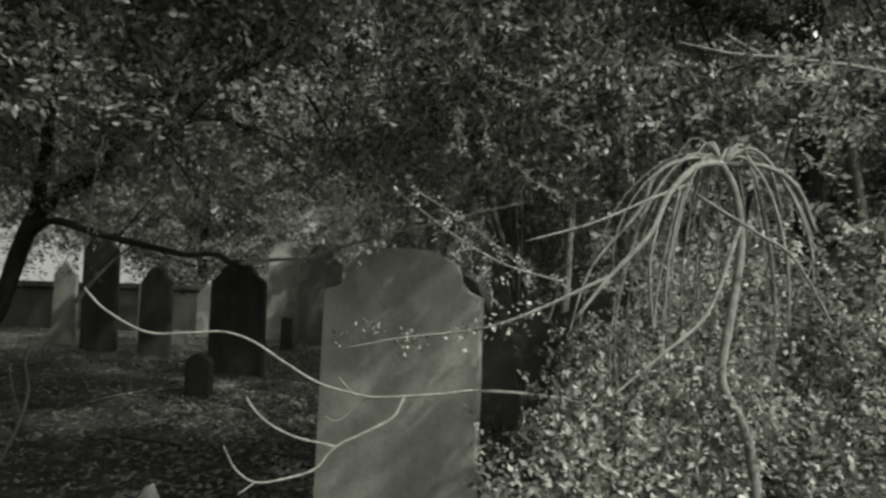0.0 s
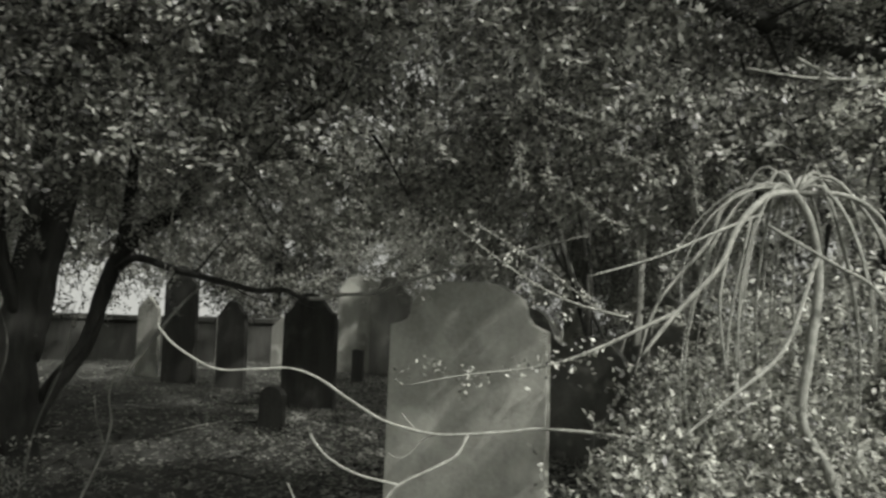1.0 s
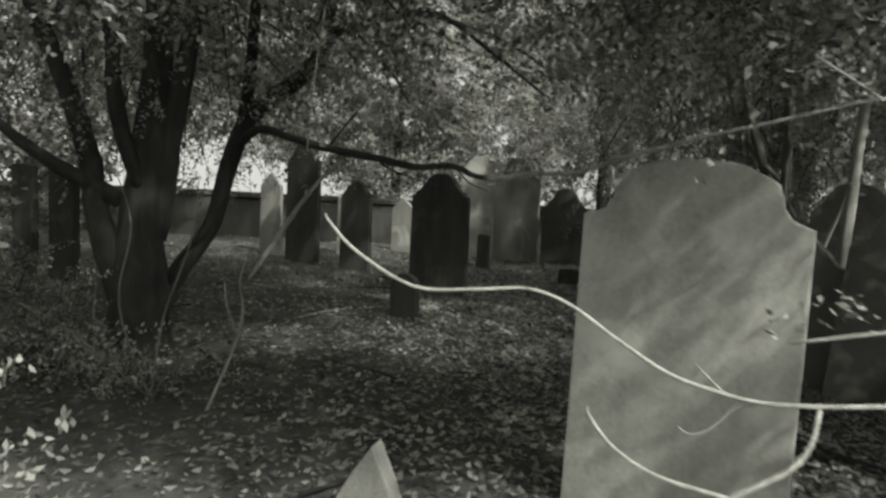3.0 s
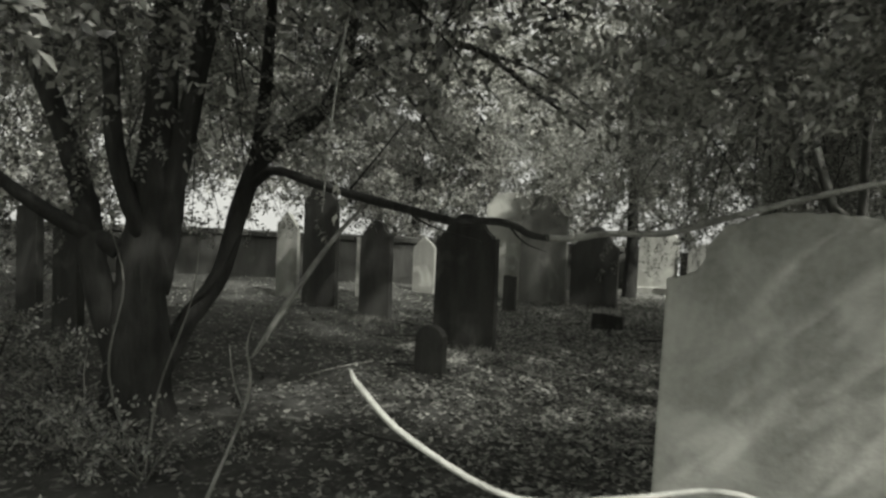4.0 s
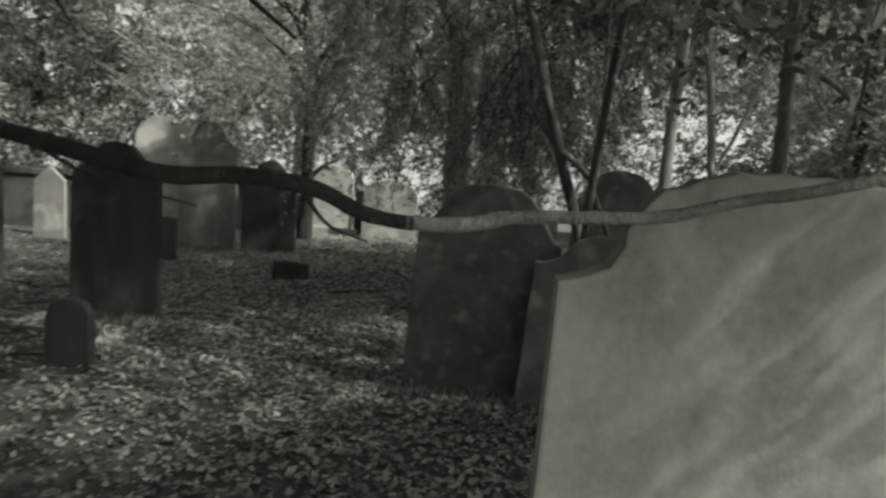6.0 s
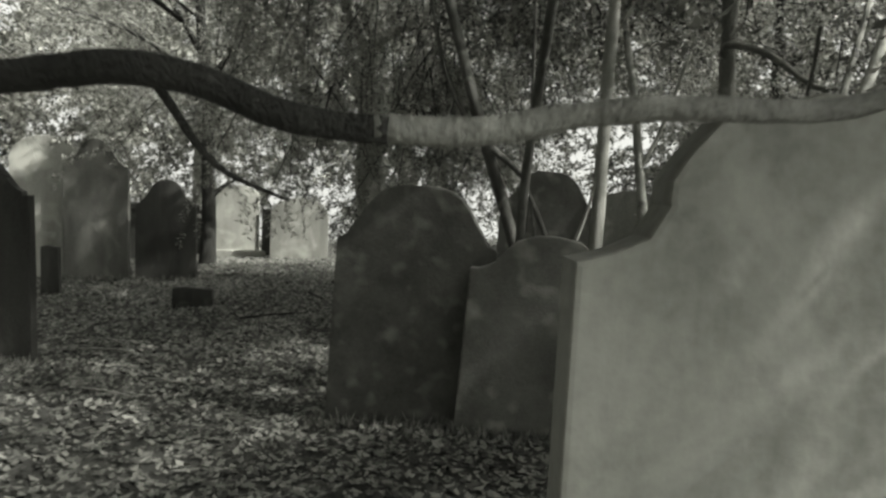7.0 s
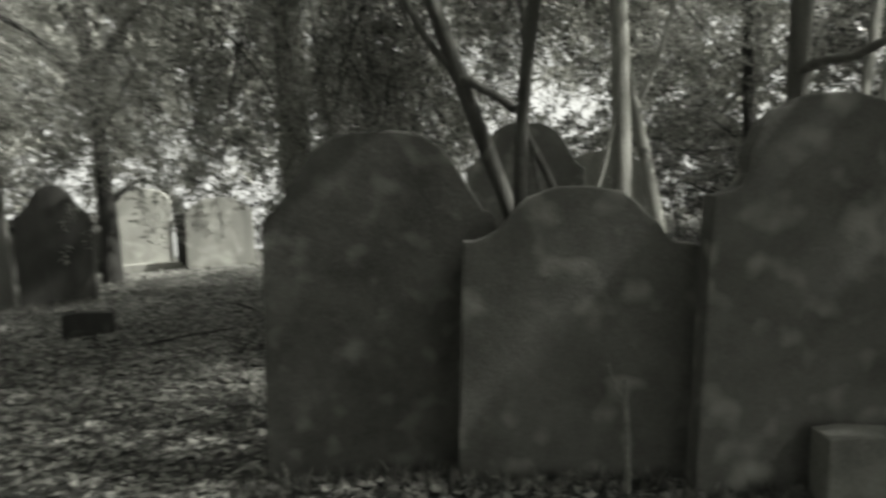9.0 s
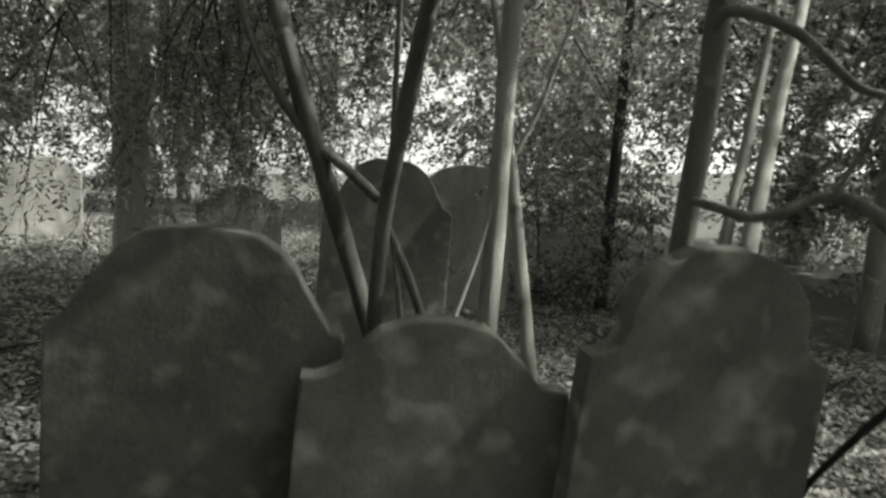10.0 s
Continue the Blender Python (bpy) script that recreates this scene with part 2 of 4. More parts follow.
def outline(w, h, style, shoulder):
    """Half-profile of a headstone's top from the left shoulder to the right, as (u, z)."""
    a, s = w / 2, shoulder
    pts = []
    if style == "round":
        rise = h - s
        for i in range(25):
            t = math.pi * (1 - i / 24)
            pts.append((a * math.cos(t), s + rise * math.sin(t) ** 0.9))
    elif style == "gable":
        pts = [(-a, s), (-a * 0.5, s + (h - s) * 0.55), (0, h), (a * 0.5, s + (h - s) * 0.55), (a, s)]
    elif style == "flat":
        pts = [(-a, h), (-a * 0.4, h + 0.01), (a * 0.4, h), (a, h - 0.01)]
    elif style == "eared":
        # a bell-shaped head between small stepped shoulders
        half = [(-a, s), (-a * 0.88, s + 0.004), (-a * 0.85, s + 0.035)]
        z0 = s + 0.04
        half += [(-a * u, z0 + (h - z0) * q) for u, q in ((0.80, 0.02), (0.72, 0.10), (0.64, 0.24), (0.56, 0.42), (0.48, 0.62), (0.38, 0.80), (0.26, 0.93), (0.13, 0.985))]
        pts = half + [(0, h)] + [(-u, z) for u, z in reversed(half)]
    elif style == "stepped":
        # a full arch between low sloping shoulders
        half = [(-a, s), (-a + 0.05, s + 0.012), (-a + 0.09, s + 0.035), (-a + 0.115, s + 0.075)]
        b, z0 = a - 0.118, s + 0.085
        arch = [(b * math.cos(math.pi * (1 - i / 24)), z0 + (h - z0) * math.sin(math.pi * (1 - i / 24)) ** 0.85) for i in range(25)]
        pts = half + arch + [(-u, z) for u, z in reversed(half)]
    elif style == "hump":
        # a low segmental head that falls to flat shoulders
        half = [(-a * u, s + (h - s) * q) for u, q in ((1.0, 0.0), (0.9, 0.03), (0.8, 0.08), (0.72, 0.2), (0.64, 0.38), (0.55, 0.58), (0.45, 0.76), (0.33, 0.9), (0.2, 0.97), (0.08, 1.0))]
        pts = half + [(0, h)] + [(-u, z) for u, z in reversed(half)]
    elif style == "scroll":
        # a broad low head that slopes out to hollowed shoulders
        half = [(-a * u, s + (h - s) * q) for u, q in ((1.0, 0.0), (0.96, 0.07), (0.90, 0.12), (0.84, 0.20), (0.78, 0.32), (0.71, 0.48), (0.62, 0.66), (0.52, 0.81), (0.39, 0.92), (0.25, 0.98), (0.10, 0.995))]
        pts = half + [(0, h)] + [(-u, z) for u, z in reversed(half)]
    return pts


def headstone(label, x, y, w, h, turn, mat, style="eared", shoulder=None, thick=0.09, lean=0.0, back=0.0, z=0.0, name="headstone", group=""):
    """turn: the heading of its width, degrees from +x; lean: sideways; back: tipped away from its front."""
    rng = random.Random(int(x * 100) * 31 + int(y * 100))
    top = outline(w, h, style, shoulder or h - w * 0.32)
    low = [(w / 2 + 0.005, 0.5 * top[-1][1]), (w / 2 + 0.01, -0.3), (-w / 2 - 0.01, -0.3), (-w / 2 - 0.005, 0.5 * top[0][1])]
    prof = [(u + rng.uniform(-1, 1) * 0.005, v + rng.uniform(-1, 1) * 0.005) for u, v in top] + low
    bm = bmesh.new()
    f = bm.faces.new([bm.verts.new((u, -thick / 2, v)) for u, v in prof])
    ex = bmesh.ops.extrude_face_region(bm, geom=[f])
    bmesh.ops.translate(bm, vec=(0, thick, 0), verts=[q for q in ex["geom"] if isinstance(q, bmesh.types.BMVert)])
    bmesh.ops.recalc_face_normals(bm, faces=bm.faces)
    rim = [e for e in bm.edges if abs(e.verts[0].co.y - e.verts[1].co.y) < 1e-5]
    bmesh.ops.bevel(bm, geom=rim, offset=0.009, segments=2, affect="EDGES", profile=0.6)
    ob = new(name, mesh_of(name, bm, mat))
    ob.matrix_basis = Matrix.Translation((x, y, z)) @ Matrix.Rotation(radians(turn), 4, "Z") @ Matrix.Rotation(radians(lean), 4, "Y") @ Matrix.Rotation(radians(-back), 4, "X")
    return tagged(ob, label, "headstone", group)


def height_at(x, y):
    h = 0.05 * noise.noise(Vector((x * 0.35, y * 0.35, 0.3))) + 0.02 * noise.noise(Vector((x * 1.3, y * 1.3, 5)))
    h += 0.03 * max(0.0, min(1.0, (x - 1.5) / 3)) * max(0.0, min(1.0, (y - 8) / 4)) * 5
    h += 0.10 * math.exp(-((x + 0.3) ** 2 + (y - 6.6) ** 2) / 0.8)
    h += 0.085 * math.exp(-((x - 2.55) ** 2 + (y - 4.85) ** 2) / 1.3)
    if y > 15.5:
        h -= (y - 15.5) * 0.085
    return h


# ---- ground ----
def ground_sheet():
    xs = np.concatenate([np.linspace(-400, -16, 12), np.linspace(-14, 16, 121), np.linspace(18, 400, 12)])
    ys = np.concatenate([np.linspace(-300, -8, 8), np.linspace(-6, 20, 105), np.linspace(23, 500, 14)])
    bm = bmesh.new()
    grid = [[bm.verts.new((x, y, height_at(x, y))) for x in xs] for y in ys]
    for j in range(len(ys) - 1):
        for i in range(len(xs) - 1):
            bm.faces.new((grid[j][i], grid[j][i + 1], grid[j + 1][i + 1], grid[j + 1][i]))
    return tagged(new("ground", mesh_of("ground", bm, SOIL, True)), "dark leaf-covered earth of an overgrown graveyard", "ground", kind="structure")


ground_sheet()


def scatter_litter():
    rng = np.random.default_rng(11)
    n = 270000
    x = rng.uniform(-5.5, 8.5, n)
    y = rng.uniform(-0.5, 15, n)
    # leaves thin out towards -x, partly to darken ground that lies in shade
    keep = rng.uniform(0, 1, n) < np.clip(1.25 - np.hypot(x - 0.8, y - 3.5) / 13, 0.25, 1) * np.clip(0.5 + 0.28 * x, 0.14, 1)
    x, y = x[keep], y[keep]
    z = np.array([height_at(a, b) for a, b in zip(x, y)]) + 0.012 + rng.uniform(0, 0.02, len(x))
    w = rng.uniform(0, 2 * math.pi, len(x))
    axis = unit(np.stack([np.cos(w), np.sin(w), rng.normal(0, 0.28, len(x))], 1))
    side = unit(np.cross(axis, np.stack([rng.normal(0, 0.3, len(x)), rng.normal(0, 0.3, len(x)), np.ones(len(x))], 1)))
    ln = rng.uniform(0.025, 0.075, len(x))
    ob = new("leaf_litter", leaf_mesh("leaf_litter", LITTER, np.stack([x, y, z], 1) - axis * ln[:, None] / 2, axis, side, ln, ln * 0.6))
    tagged(ob, "dry fallen leaves scattered thickly over the ground", "leaf litter", kind="stuff")


scatter_litter()


# ---- headstones ----
headstone("tall dark headstone with a round head and stepped shoulders", -0.05, 8.19, 0.75, 1.535, -27, STONE_DARK, "eared", 1.27, 0.10)
headstone("small dark round-topped footstone before a tall headstone", -0.34, 6.51, 0.28, 0.53, -26, STONE_DARK, "round", 0.40, 0.09, name="footstone")
headstone("narrow dark headstone with a round head", -1.31, 10.05, 0.49, 1.385, -26, STONE_DARK, "eared", 1.18, 0.09)
headstone("very tall dark headstone with a round head", -2.33, 11.2, 0.62, 1.95, -26, STONE_DARK, "eared", 1.66, 0.10)
headstone("small grey pointed headstone by the boundary wall", -3.1, 12.2, 0.44, 1.42, -26, STONE_MID, "gable", 1.2, 0.08)
headstone("narrow grey headstone beyond the others", -1.87, 12.8, 0.3, 1.02, -26, STONE_MID, "flat", 1.0, 0.08)
headstone("low grey headstone with a pointed head", -0.86, 13.8, 0.46, 1.06, -26, STONE_MID, "gable", 0.85, 0.08)
headstone("tall grey headstone with a round head and pale stains", 1.30, 12.78, 0.845, 1.92, -26, STONE_GREY, "eared", 1.56, 0.11)
headstone("tall pale headstone with a round head", 0.71, 13.25, 0.90, 1.95, -26, STONE_PALE, "round", 1.6, 0.10)
headstone("dark headstone with a narrow head and stepped shoulders", 2.08, 12.1, 0.785, 1.41, -26, STONE_DARK, "eared", 1.08, 0.10)
headstone("low dark slab footstone lying before a headstone", 1.905, 9.91, 0.423, 0.245, -28, STONE_DARK, "flat", 0.245, 0.10, name="footstone")
headstone("small square dark footstone", 0.66, 11.65, 0.20, 0.56, -26, STONE_DARK, "flat", 0.56, 0.08, name="footstone")
pale = headstone("pale headstone on a low stepped base", 3.74, 14.42, 0.745, 1.25, -26, STONE_PALE, "round", 1.05, 0.12, z=0.1)
headstone("broad pale headstone with a segmental head", 4.52, 13.46, 0.96, 1.08, -26, STONE_MID, "round", 0.76, 0.11, z=0.1)
headstone("narrow dark headstone seen on edge", 4.25, 14.0, 0.4, 0.85, -50, STONE_DARK, "flat", 0.8, 0.10, z=0.1)
def block(name, w, d, h, parent, mat, z=0.0):
    """A worn square block as a part."""
    bm = bmesh.new()
    for q in bmesh.ops.create_cube(bm, size=1)["verts"]:
        q.co = Vector((q.co.x * w, q.co.y * d, (q.co.z + 0.5) * h + z))
    bmesh.ops.bevel(bm, geom=list(bm.edges), offset=0.015, segments=2, affect="EDGES")
    return part(name, bm, mat, parent)


block("plinth", 1.05, 0.42, 0.32, pale, STONE_PALE, -0.2)
headstone("small pointed stone leaning over in the leaves", -0.22, 2.42, 0.34, 0.39, -20, STONE_MID, "gable", 0.05, 0.10, lean=5, name="footstone")
headstone("broad light grey headstone with swept shoulders", 1.026, 2.454, 0.885, 1.60, -29.3, STONE_PALE, "stepped", 1.355, 0.085, lean=0.8)
# pale blotches on these three are sunlight put into their colour
headstone("broad dark headstone with swept shoulders and painted sun dapples", 2.066, 5.512, 0.944, 1.46, -42, STONE_DAPPLED_FAINT, "scroll", 1.10, 0.10, lean=2, group="row of three headstones")
headstone("lower dark headstone with a swept head and painted sun dapples", 2.543, 4.90, 0.88, 1.21, -42, STONE_DAPPLED, "hump", 0.99, 0.10, lean=3, group="row of three headstones")
headstone("tall dark headstone with a full round head and painted sun dapples", 3.11, 4.25, 0.895, 1.50, -35, STONE_DAPPLED, "stepped", 1.13, 0.10, lean=4, group="row of three headstones")
headstone("low square stone before a tall sun-dappled headstone", 3.12, 4.04, 0.36, 0.32, -40, STONE_MID, "flat", 0.3, 0.14, name="footstone")
# its pale spots are painted sunlight too
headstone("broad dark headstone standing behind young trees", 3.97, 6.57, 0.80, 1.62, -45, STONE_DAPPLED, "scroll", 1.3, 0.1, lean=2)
headstone("grey headstone with a waved head", 5.2, 9.95, 0.87, 1.12, -35, STONE_GREY, "eared", 0.92, 0.1)
headstone("grey headstone among tree stems", 6.5, 7.9, 0.9, 1.5, -45, STONE_MID, "round", 1.2, 0.1)
headstone("dark headstone beside a tree", -4.57, 8.1, 0.44, 1.4, -26, STONE_DARK, "flat", 1.3, 0.1)
headstone("dark headstone by the wall of the graveyard", -5.4, 8.7, 0.4, 1.4, -26, STONE_DARK, "flat", 1.3, 0.1)

# ---- trees ----
t = tree("tree", "old many-stemmed dark tree with dense evergreen leaves", [
    [(-2.33, 5.05, -0.1, 0.27), (-2.34, 5.05, 0.35, 0.22), (-2.32, 5.06, 0.9, 0.17), (-2.27, 5.1, 1.6, 0.135), (-2.2, 5.1, 2.6, 0.10), (-2.1, 5.2, 4.6, 0.08)],
    [(-2.4, 5.05, 0.3, 0.14), (-2.6, 5.0, 1.0, 0.10), (-2.72, 5.0, 1.6, 0.08), (-3.1, 5.0, 2.6, 0.06), (-3.6, 5.0, 3.8, 0.04)],
    [(-2.25, 5.1, 0.9, 0.11), (-2.12, 5.1, 1.6, 0.09), (-1.98, 5.1, 2.4, 0.07), (-1.7, 5.1, 3.6, 0.05)],
    [(-2.45, 5.0, 1.2, 0.07), (-3.0, 4.9, 1.5, 0.05), (-3.5, 4.8, 1.9, 0.03)],
    [(-2.3, 5.0, 1.3, 0.06), (-2.45, 4.9, 1.9, 0.06), (-2.5, 4.9, 2.6, 0.05), (-2.7, 4.8, 3.6, 0.03)],
], BARK_DARK, sides=18, rough=0.2)
crown(t, 4200, (-0.6, 0.9, 4.0), (3.0, 2.0, 2.3), 1, mat=LEAF_PALE, gap=0.14, floor=2.0, freq=1.1)
t = tree("tree", "leaning dark tree with a long low bough", [
    [(-2.48, 5.42, -0.1, 0.12), (-2.38, 5.45, 0.2, 0.10), (-2.18, 5.5, 0.6, 0.08), (-1.95, 5.6, 1.0, 0.07), (-1.87, 5.75, 1.5, 0.075), (-1.76, 5.92, 1.9, 0.08), (-1.55, 5.95, 2.1, 0.075), (-1.25, 5.95, 2.35, 0.065), (-1.1, 5.95, 2.7, 0.055), (-1.0, 5.9, 3.3, 0.04), (-0.8, 5.9, 4.4, 0.03)],
    [(-1.8, 5.88, 1.8, 0.06), (-1.76, 5.95, 2.2, 0.055), (-1.74, 6.0, 2.7, 0.05), (-1.7, 6.0, 3.6, 0.04), (-1.6, 6.0, 4.6, 0.02)],
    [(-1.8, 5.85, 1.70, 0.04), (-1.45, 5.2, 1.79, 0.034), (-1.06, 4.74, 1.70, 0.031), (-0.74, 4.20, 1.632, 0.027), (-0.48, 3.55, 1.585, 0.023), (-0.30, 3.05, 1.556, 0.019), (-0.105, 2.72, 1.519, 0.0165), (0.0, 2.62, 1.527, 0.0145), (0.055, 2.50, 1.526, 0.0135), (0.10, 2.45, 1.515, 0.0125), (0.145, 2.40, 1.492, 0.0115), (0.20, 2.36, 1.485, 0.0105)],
    [(0.08, 2.5, 1.515, 0.004), (0.14, 2.56, 1.46, 0.003), (0.22, 2.6, 1.43, 0.0015)],
    [(-0.33, 3.15, 1.56, 0.006), (-0.20, 3.1, 1.49, 0.004), (0.0, 3.05, 1.44, 0.002)],
    [(-0.74, 4.2, 1.64, 0.008), (-0.6, 4.1, 1.8, 0.006), (-0.4, 4.05, 2.05, 0.003)],
    [(-1.1, 5.95, 2.7, 0.045), (-0.2, 6.2, 2.95, 0.03), (0.4, 5.9, 2.55, 0.02), (0.8, 5.6, 2.2, 0.01)],
    [(-0.2, 6.2, 2.95, 0.02), (0.5, 6.5, 2.8, 0.014), (1.1, 6.6, 2.45, 0.007)],
    [(-1.2, 5.95, 2.45, 0.03), (-0.9, 5.9, 2.7, 0.022), (-0.5, 5.6, 2.35, 0.014), (-0.3, 5.3, 2.05, 0.007)],
    [(-2.3, 5.47, 0.4, 0.03), (-2.1, 5.3, 0.75, 0.022), (-1.85, 5.15, 0.95, 0.016), (-1.6, 5.0, 1.35, 0.008)],
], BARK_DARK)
part("limb", tube_bm([(x + 2.48, y - 5.42, z, r) for x, y, z, r in ((-0.56, 3.8, 1.59, 0.006), (-0.66, 3.45, 1.42, 0.011), (-0.78, 3.1, 1.16, 0.014), (-0.85, 2.94, 1.0, 0.011), (-0.87, 2.9, 0.96, 0.004))], 7, 6, 0.15), BARK_MID, t, "broken grey branch hanging from the bough", smooth=True)
# paler bark on the outer end also paints in the sunlight on it
part("limb", tube_bm([(x + 2.48, y - 5.42, z, r) for x, y, z, r in ((0.19, 2.365, 1.486, .0102), (0.267, 2.34, 1.489, .0105), (0.325, 2.32, 1.503, .0098), (0.386, 2.27, 1.511, .009), (0.46, 2.25, 1.514, .009), (0.532, 2.23, 1.522, .0088), (0.606, 2.18, 1.55, .0085), (0.66, 2.09, 1.576, .0085), (0.85, 1.98, 1.64, .008), (1.1, 1.9, 1.71, .007), (1.5, 1.85, 1.82, .005))], 8, 6, 0.2), BARK_MID, t, "pale weathered end of the low bough, sunlight in its colour", smooth=True)
crown(t, 3000, (-0.27, 2.48, 3.8), (2.6, 1.9, 1.9), 2, mat=LEAF_PALE, gap=0.1, floor=1.95, freq=1.1)
# high crowns mostly out of view, added to shade ground and stones below
crown(t, 5000, (4.83, -0.42, 4.8), (3.6, 3.8, 0.9), 15, gap=0.11, floor=3.8, freq=2.2, shell=0.0, leaf=0.055)
crown(t, 5200, (0.73, -1.32, 4.7), (2.9, 3.2, 1.0), 20, gap=-0.2, floor=3.7, freq=1.3, shell=0.0, leaf=0.055)
crown(t, 2200, (1.0, 5.8, 5.6), (2.8, 1.8, 0.5), 55, gap=-0.2, floor=5.1, freq=1.3, shell=0.0, leaf=0.06)
crown(t, 1700, (3.1, 2.2, 5.2), (1.9, 1.8, 0.5), 54, gap=-0.1, floor=4.6, freq=1.3, shell=0.0, leaf=0.055)
crown(t, 3200, (2.3, -2.0, 5.1), (2.3, 2.6, 0.7), 52, gap=-0.12, floor=4.3, freq=1.3, shell=0.0, leaf=0.055)
t = tree("yew_tree", "large dark yew with hanging foliage", [
    [(4.2, 10.2, -0.1, 0.30), (4.2, 10.2, 0.8, 0.21), (4.17, 10.2, 2.0, 0.18), (4.22, 10.3, 4.0, 0.14), (4.15, 10.3, 6.0, 0.12)],
    [(4.15, 10.2, 3.0, 0.09), (3.2, 9.5, 3.8, 0.06), (2.0, 8.8, 4.2, 0.04)],
    [(4.15, 10.2, 3.2, 0.09), (5.1, 9.4, 4.0, 0.06), (6.0, 8.6, 4.4, 0.04)],
], BARK_PALE, category="tree")
crown(t, 320, (-0.1, -0.9, 3.0), (1.0, 0.6, 1.5), 23, mat=LEAF_MID, droop=1.6, gap=-0.1, floor=1.6, freq=1.6, aspect=0.3, leaf=0.055, shell=0.0)
crown(t, 2400, (-0.25, -1.4, 3.8), (2.3, 1.6, 2.4), 56, mat=LEAF_MID, droop=1.6, gap=0.05, floor=1.6, freq=1.3, aspect=0.3, leaf=0.055)
crown(t, 5000, (-0.25, -1.2, 3.9), (2.4, 1.9, 2.7), 3, mat=LEAF_PALE, droop=1.6, gap=0.05, floor=1.55, freq=1.3, aspect=0.3, leaf=0.055)
t = tree("tree", "clump of slim leaning stems behind headstones", [
    [(3.06, 5.22, -0.05, 0.046), (2.93, 5.34, 0.55, 0.043), (2.80, 5.46, 1.1, 0.040), (2.67, 5.59, 1.65, 0.038), (2.54, 5.71, 2.2, 0.035), (2.40, 5.85, 2.9, 0.03), (2.2, 6.0, 4.0, 0.02)],
    [(2.66, 5.6, 1.72, 0.022), (2.68, 5.5, 1.66, 0.022), (2.70, 5.4, 1.60, 0.021), (2.71, 5.31, 1.54, 0.02)],
    [(2.75, 5.36, -0.05, 0.036), (2.73, 5.33, 0.6, 0.033), (2.71, 5.30, 1.1, 0.031), (2.67, 5.23, 1.5, 0.030), (2.58, 5.06, 1.9, 0.029), (2.45, 4.82, 2.35, 0.027), (2.3, 4.55, 2.9, 0.024), (2.1, 4.3, 3.7, 0.016)],
    [(2.66, 5.6, 1.70, 0.018), (2.52, 5.72, 1.95, 0.017), (2.42, 5.82, 2.3, 0.015), (2.33, 5.9, 2.9, 0.012), (2.25, 6.0, 3.6, 0.008)],
    [(2.73, 5.28, 1.2, 0.012), (2.72, 5.26, 1.7, 0.011), (2.66, 5.2, 2.4, 0.009), (2.62, 5.2, 3.2, 0.007)],
    [(2.71, 5.28, 1.48, 0.015), (2.80, 5.2, 1.22, 0.017), (2.88, 5.14, 0.9, 0.018), (2.98, 5.1, 0.4, 0.018), (3.0, 5.1, -0.03, 0.02)],
    [(2.74, 5.26, 1.42, 0.010), (2.76, 5.2, 1.0, 0.011), (2.77, 5.18, 0.4, 0.012), (2.77, 5.18, -0.03, 0.013)],
], BARK_SLIM)
crown(t, 1500, (0.66, 1.3, 4.2), (2.0, 1.6, 1.6), 4, gap=0.05, floor=2.3)
t = tree("tree", "slim pale straight stem behind headstones", [
    [(3.06, 5.03, -0.05, 0.052), (3.08, 5.045, 0.6, 0.044), (3.095, 5.054, 1.1, 0.041), (3.165, 5.092, 2.2, 0.038), (3.25, 5.13, 3.5, 0.03), (3.3, 5.15, 5.2, 0.02)],
    [(2.90, 5.22, -0.02, 0.016), (2.92, 5.2, 0.5, 0.015), (2.97, 5.15, 1.0, 0.014), (3.06, 5.08, 1.4, 0.011), (3.12, 5.07, 1.7, 0.008)],
], BARK_PALE)
crown(t, 1300, (1.24, 1.27, 4.6), (2.0, 1.6, 1.7), 5, gap=0.05, floor=2.4, mat=LEAF_PALE)
t = tree("tree", "dark slim trunk with a low curving bough behind a headstone", [
    [(3.62, 4.58, -0.05, 0.065), (3.52, 4.51, 0.6, 0.05), (3.45, 4.46, 1.1, 0.045), (3.37, 4.41, 1.6, 0.042), (3.30, 4.36, 2.0, 0.041), (3.22, 4.32, 2.6, 0.04), (3.1, 4.3, 4.2, 0.03)],
    [(3.37, 4.41, 1.61, 0.018), (3.28, 4.32, 1.615, 0.018), (3.18, 4.22, 1.612, 0.017), (3.12, 4.12, 1.602, 0.017), (3.10, 4.03, 1.624, 0.017), (3.16, 3.96, 1.672, 0.018), (3.13, 3.88, 1.686, 0.019), (3.02, 3.80, 1.675, 0.02), (2.92, 3.74, 1.655, 0.02), (2.93, 3.62, 1.55, 0.021), (3.02, 3.5, 1.40, 0.021), (3.2, 3.42, 1.2, 0.021)],
    [(3.199, 4.330, 2.190, 0.0220), (3.158, 4.270, 2.223, 0.0208), (3.175, 4.190, 2.212, 0.0196), (3.218, 4.100, 2.173, 0.0184), (3.255, 4.040, 2.127, 0.0172), (3.300, 3.980, 2.065, 0.0160), (3.341, 3.920, 2.011, 0.0148), (3.349, 3.850, 1.987, 0.0136)],
    [(3.13, 3.90, 1.684, 0.010), (3.14, 3.84, 1.84, 0.011), (3.10, 3.78, 2.02, 0.010), (3.0, 3.7, 2.2, 0.009)],
], BARK_MID)
crown(t, 1500, (0.8, 1.2, 4.2), (2.0, 2.0, 1.5), 6, gap=0.05, floor=2.6)
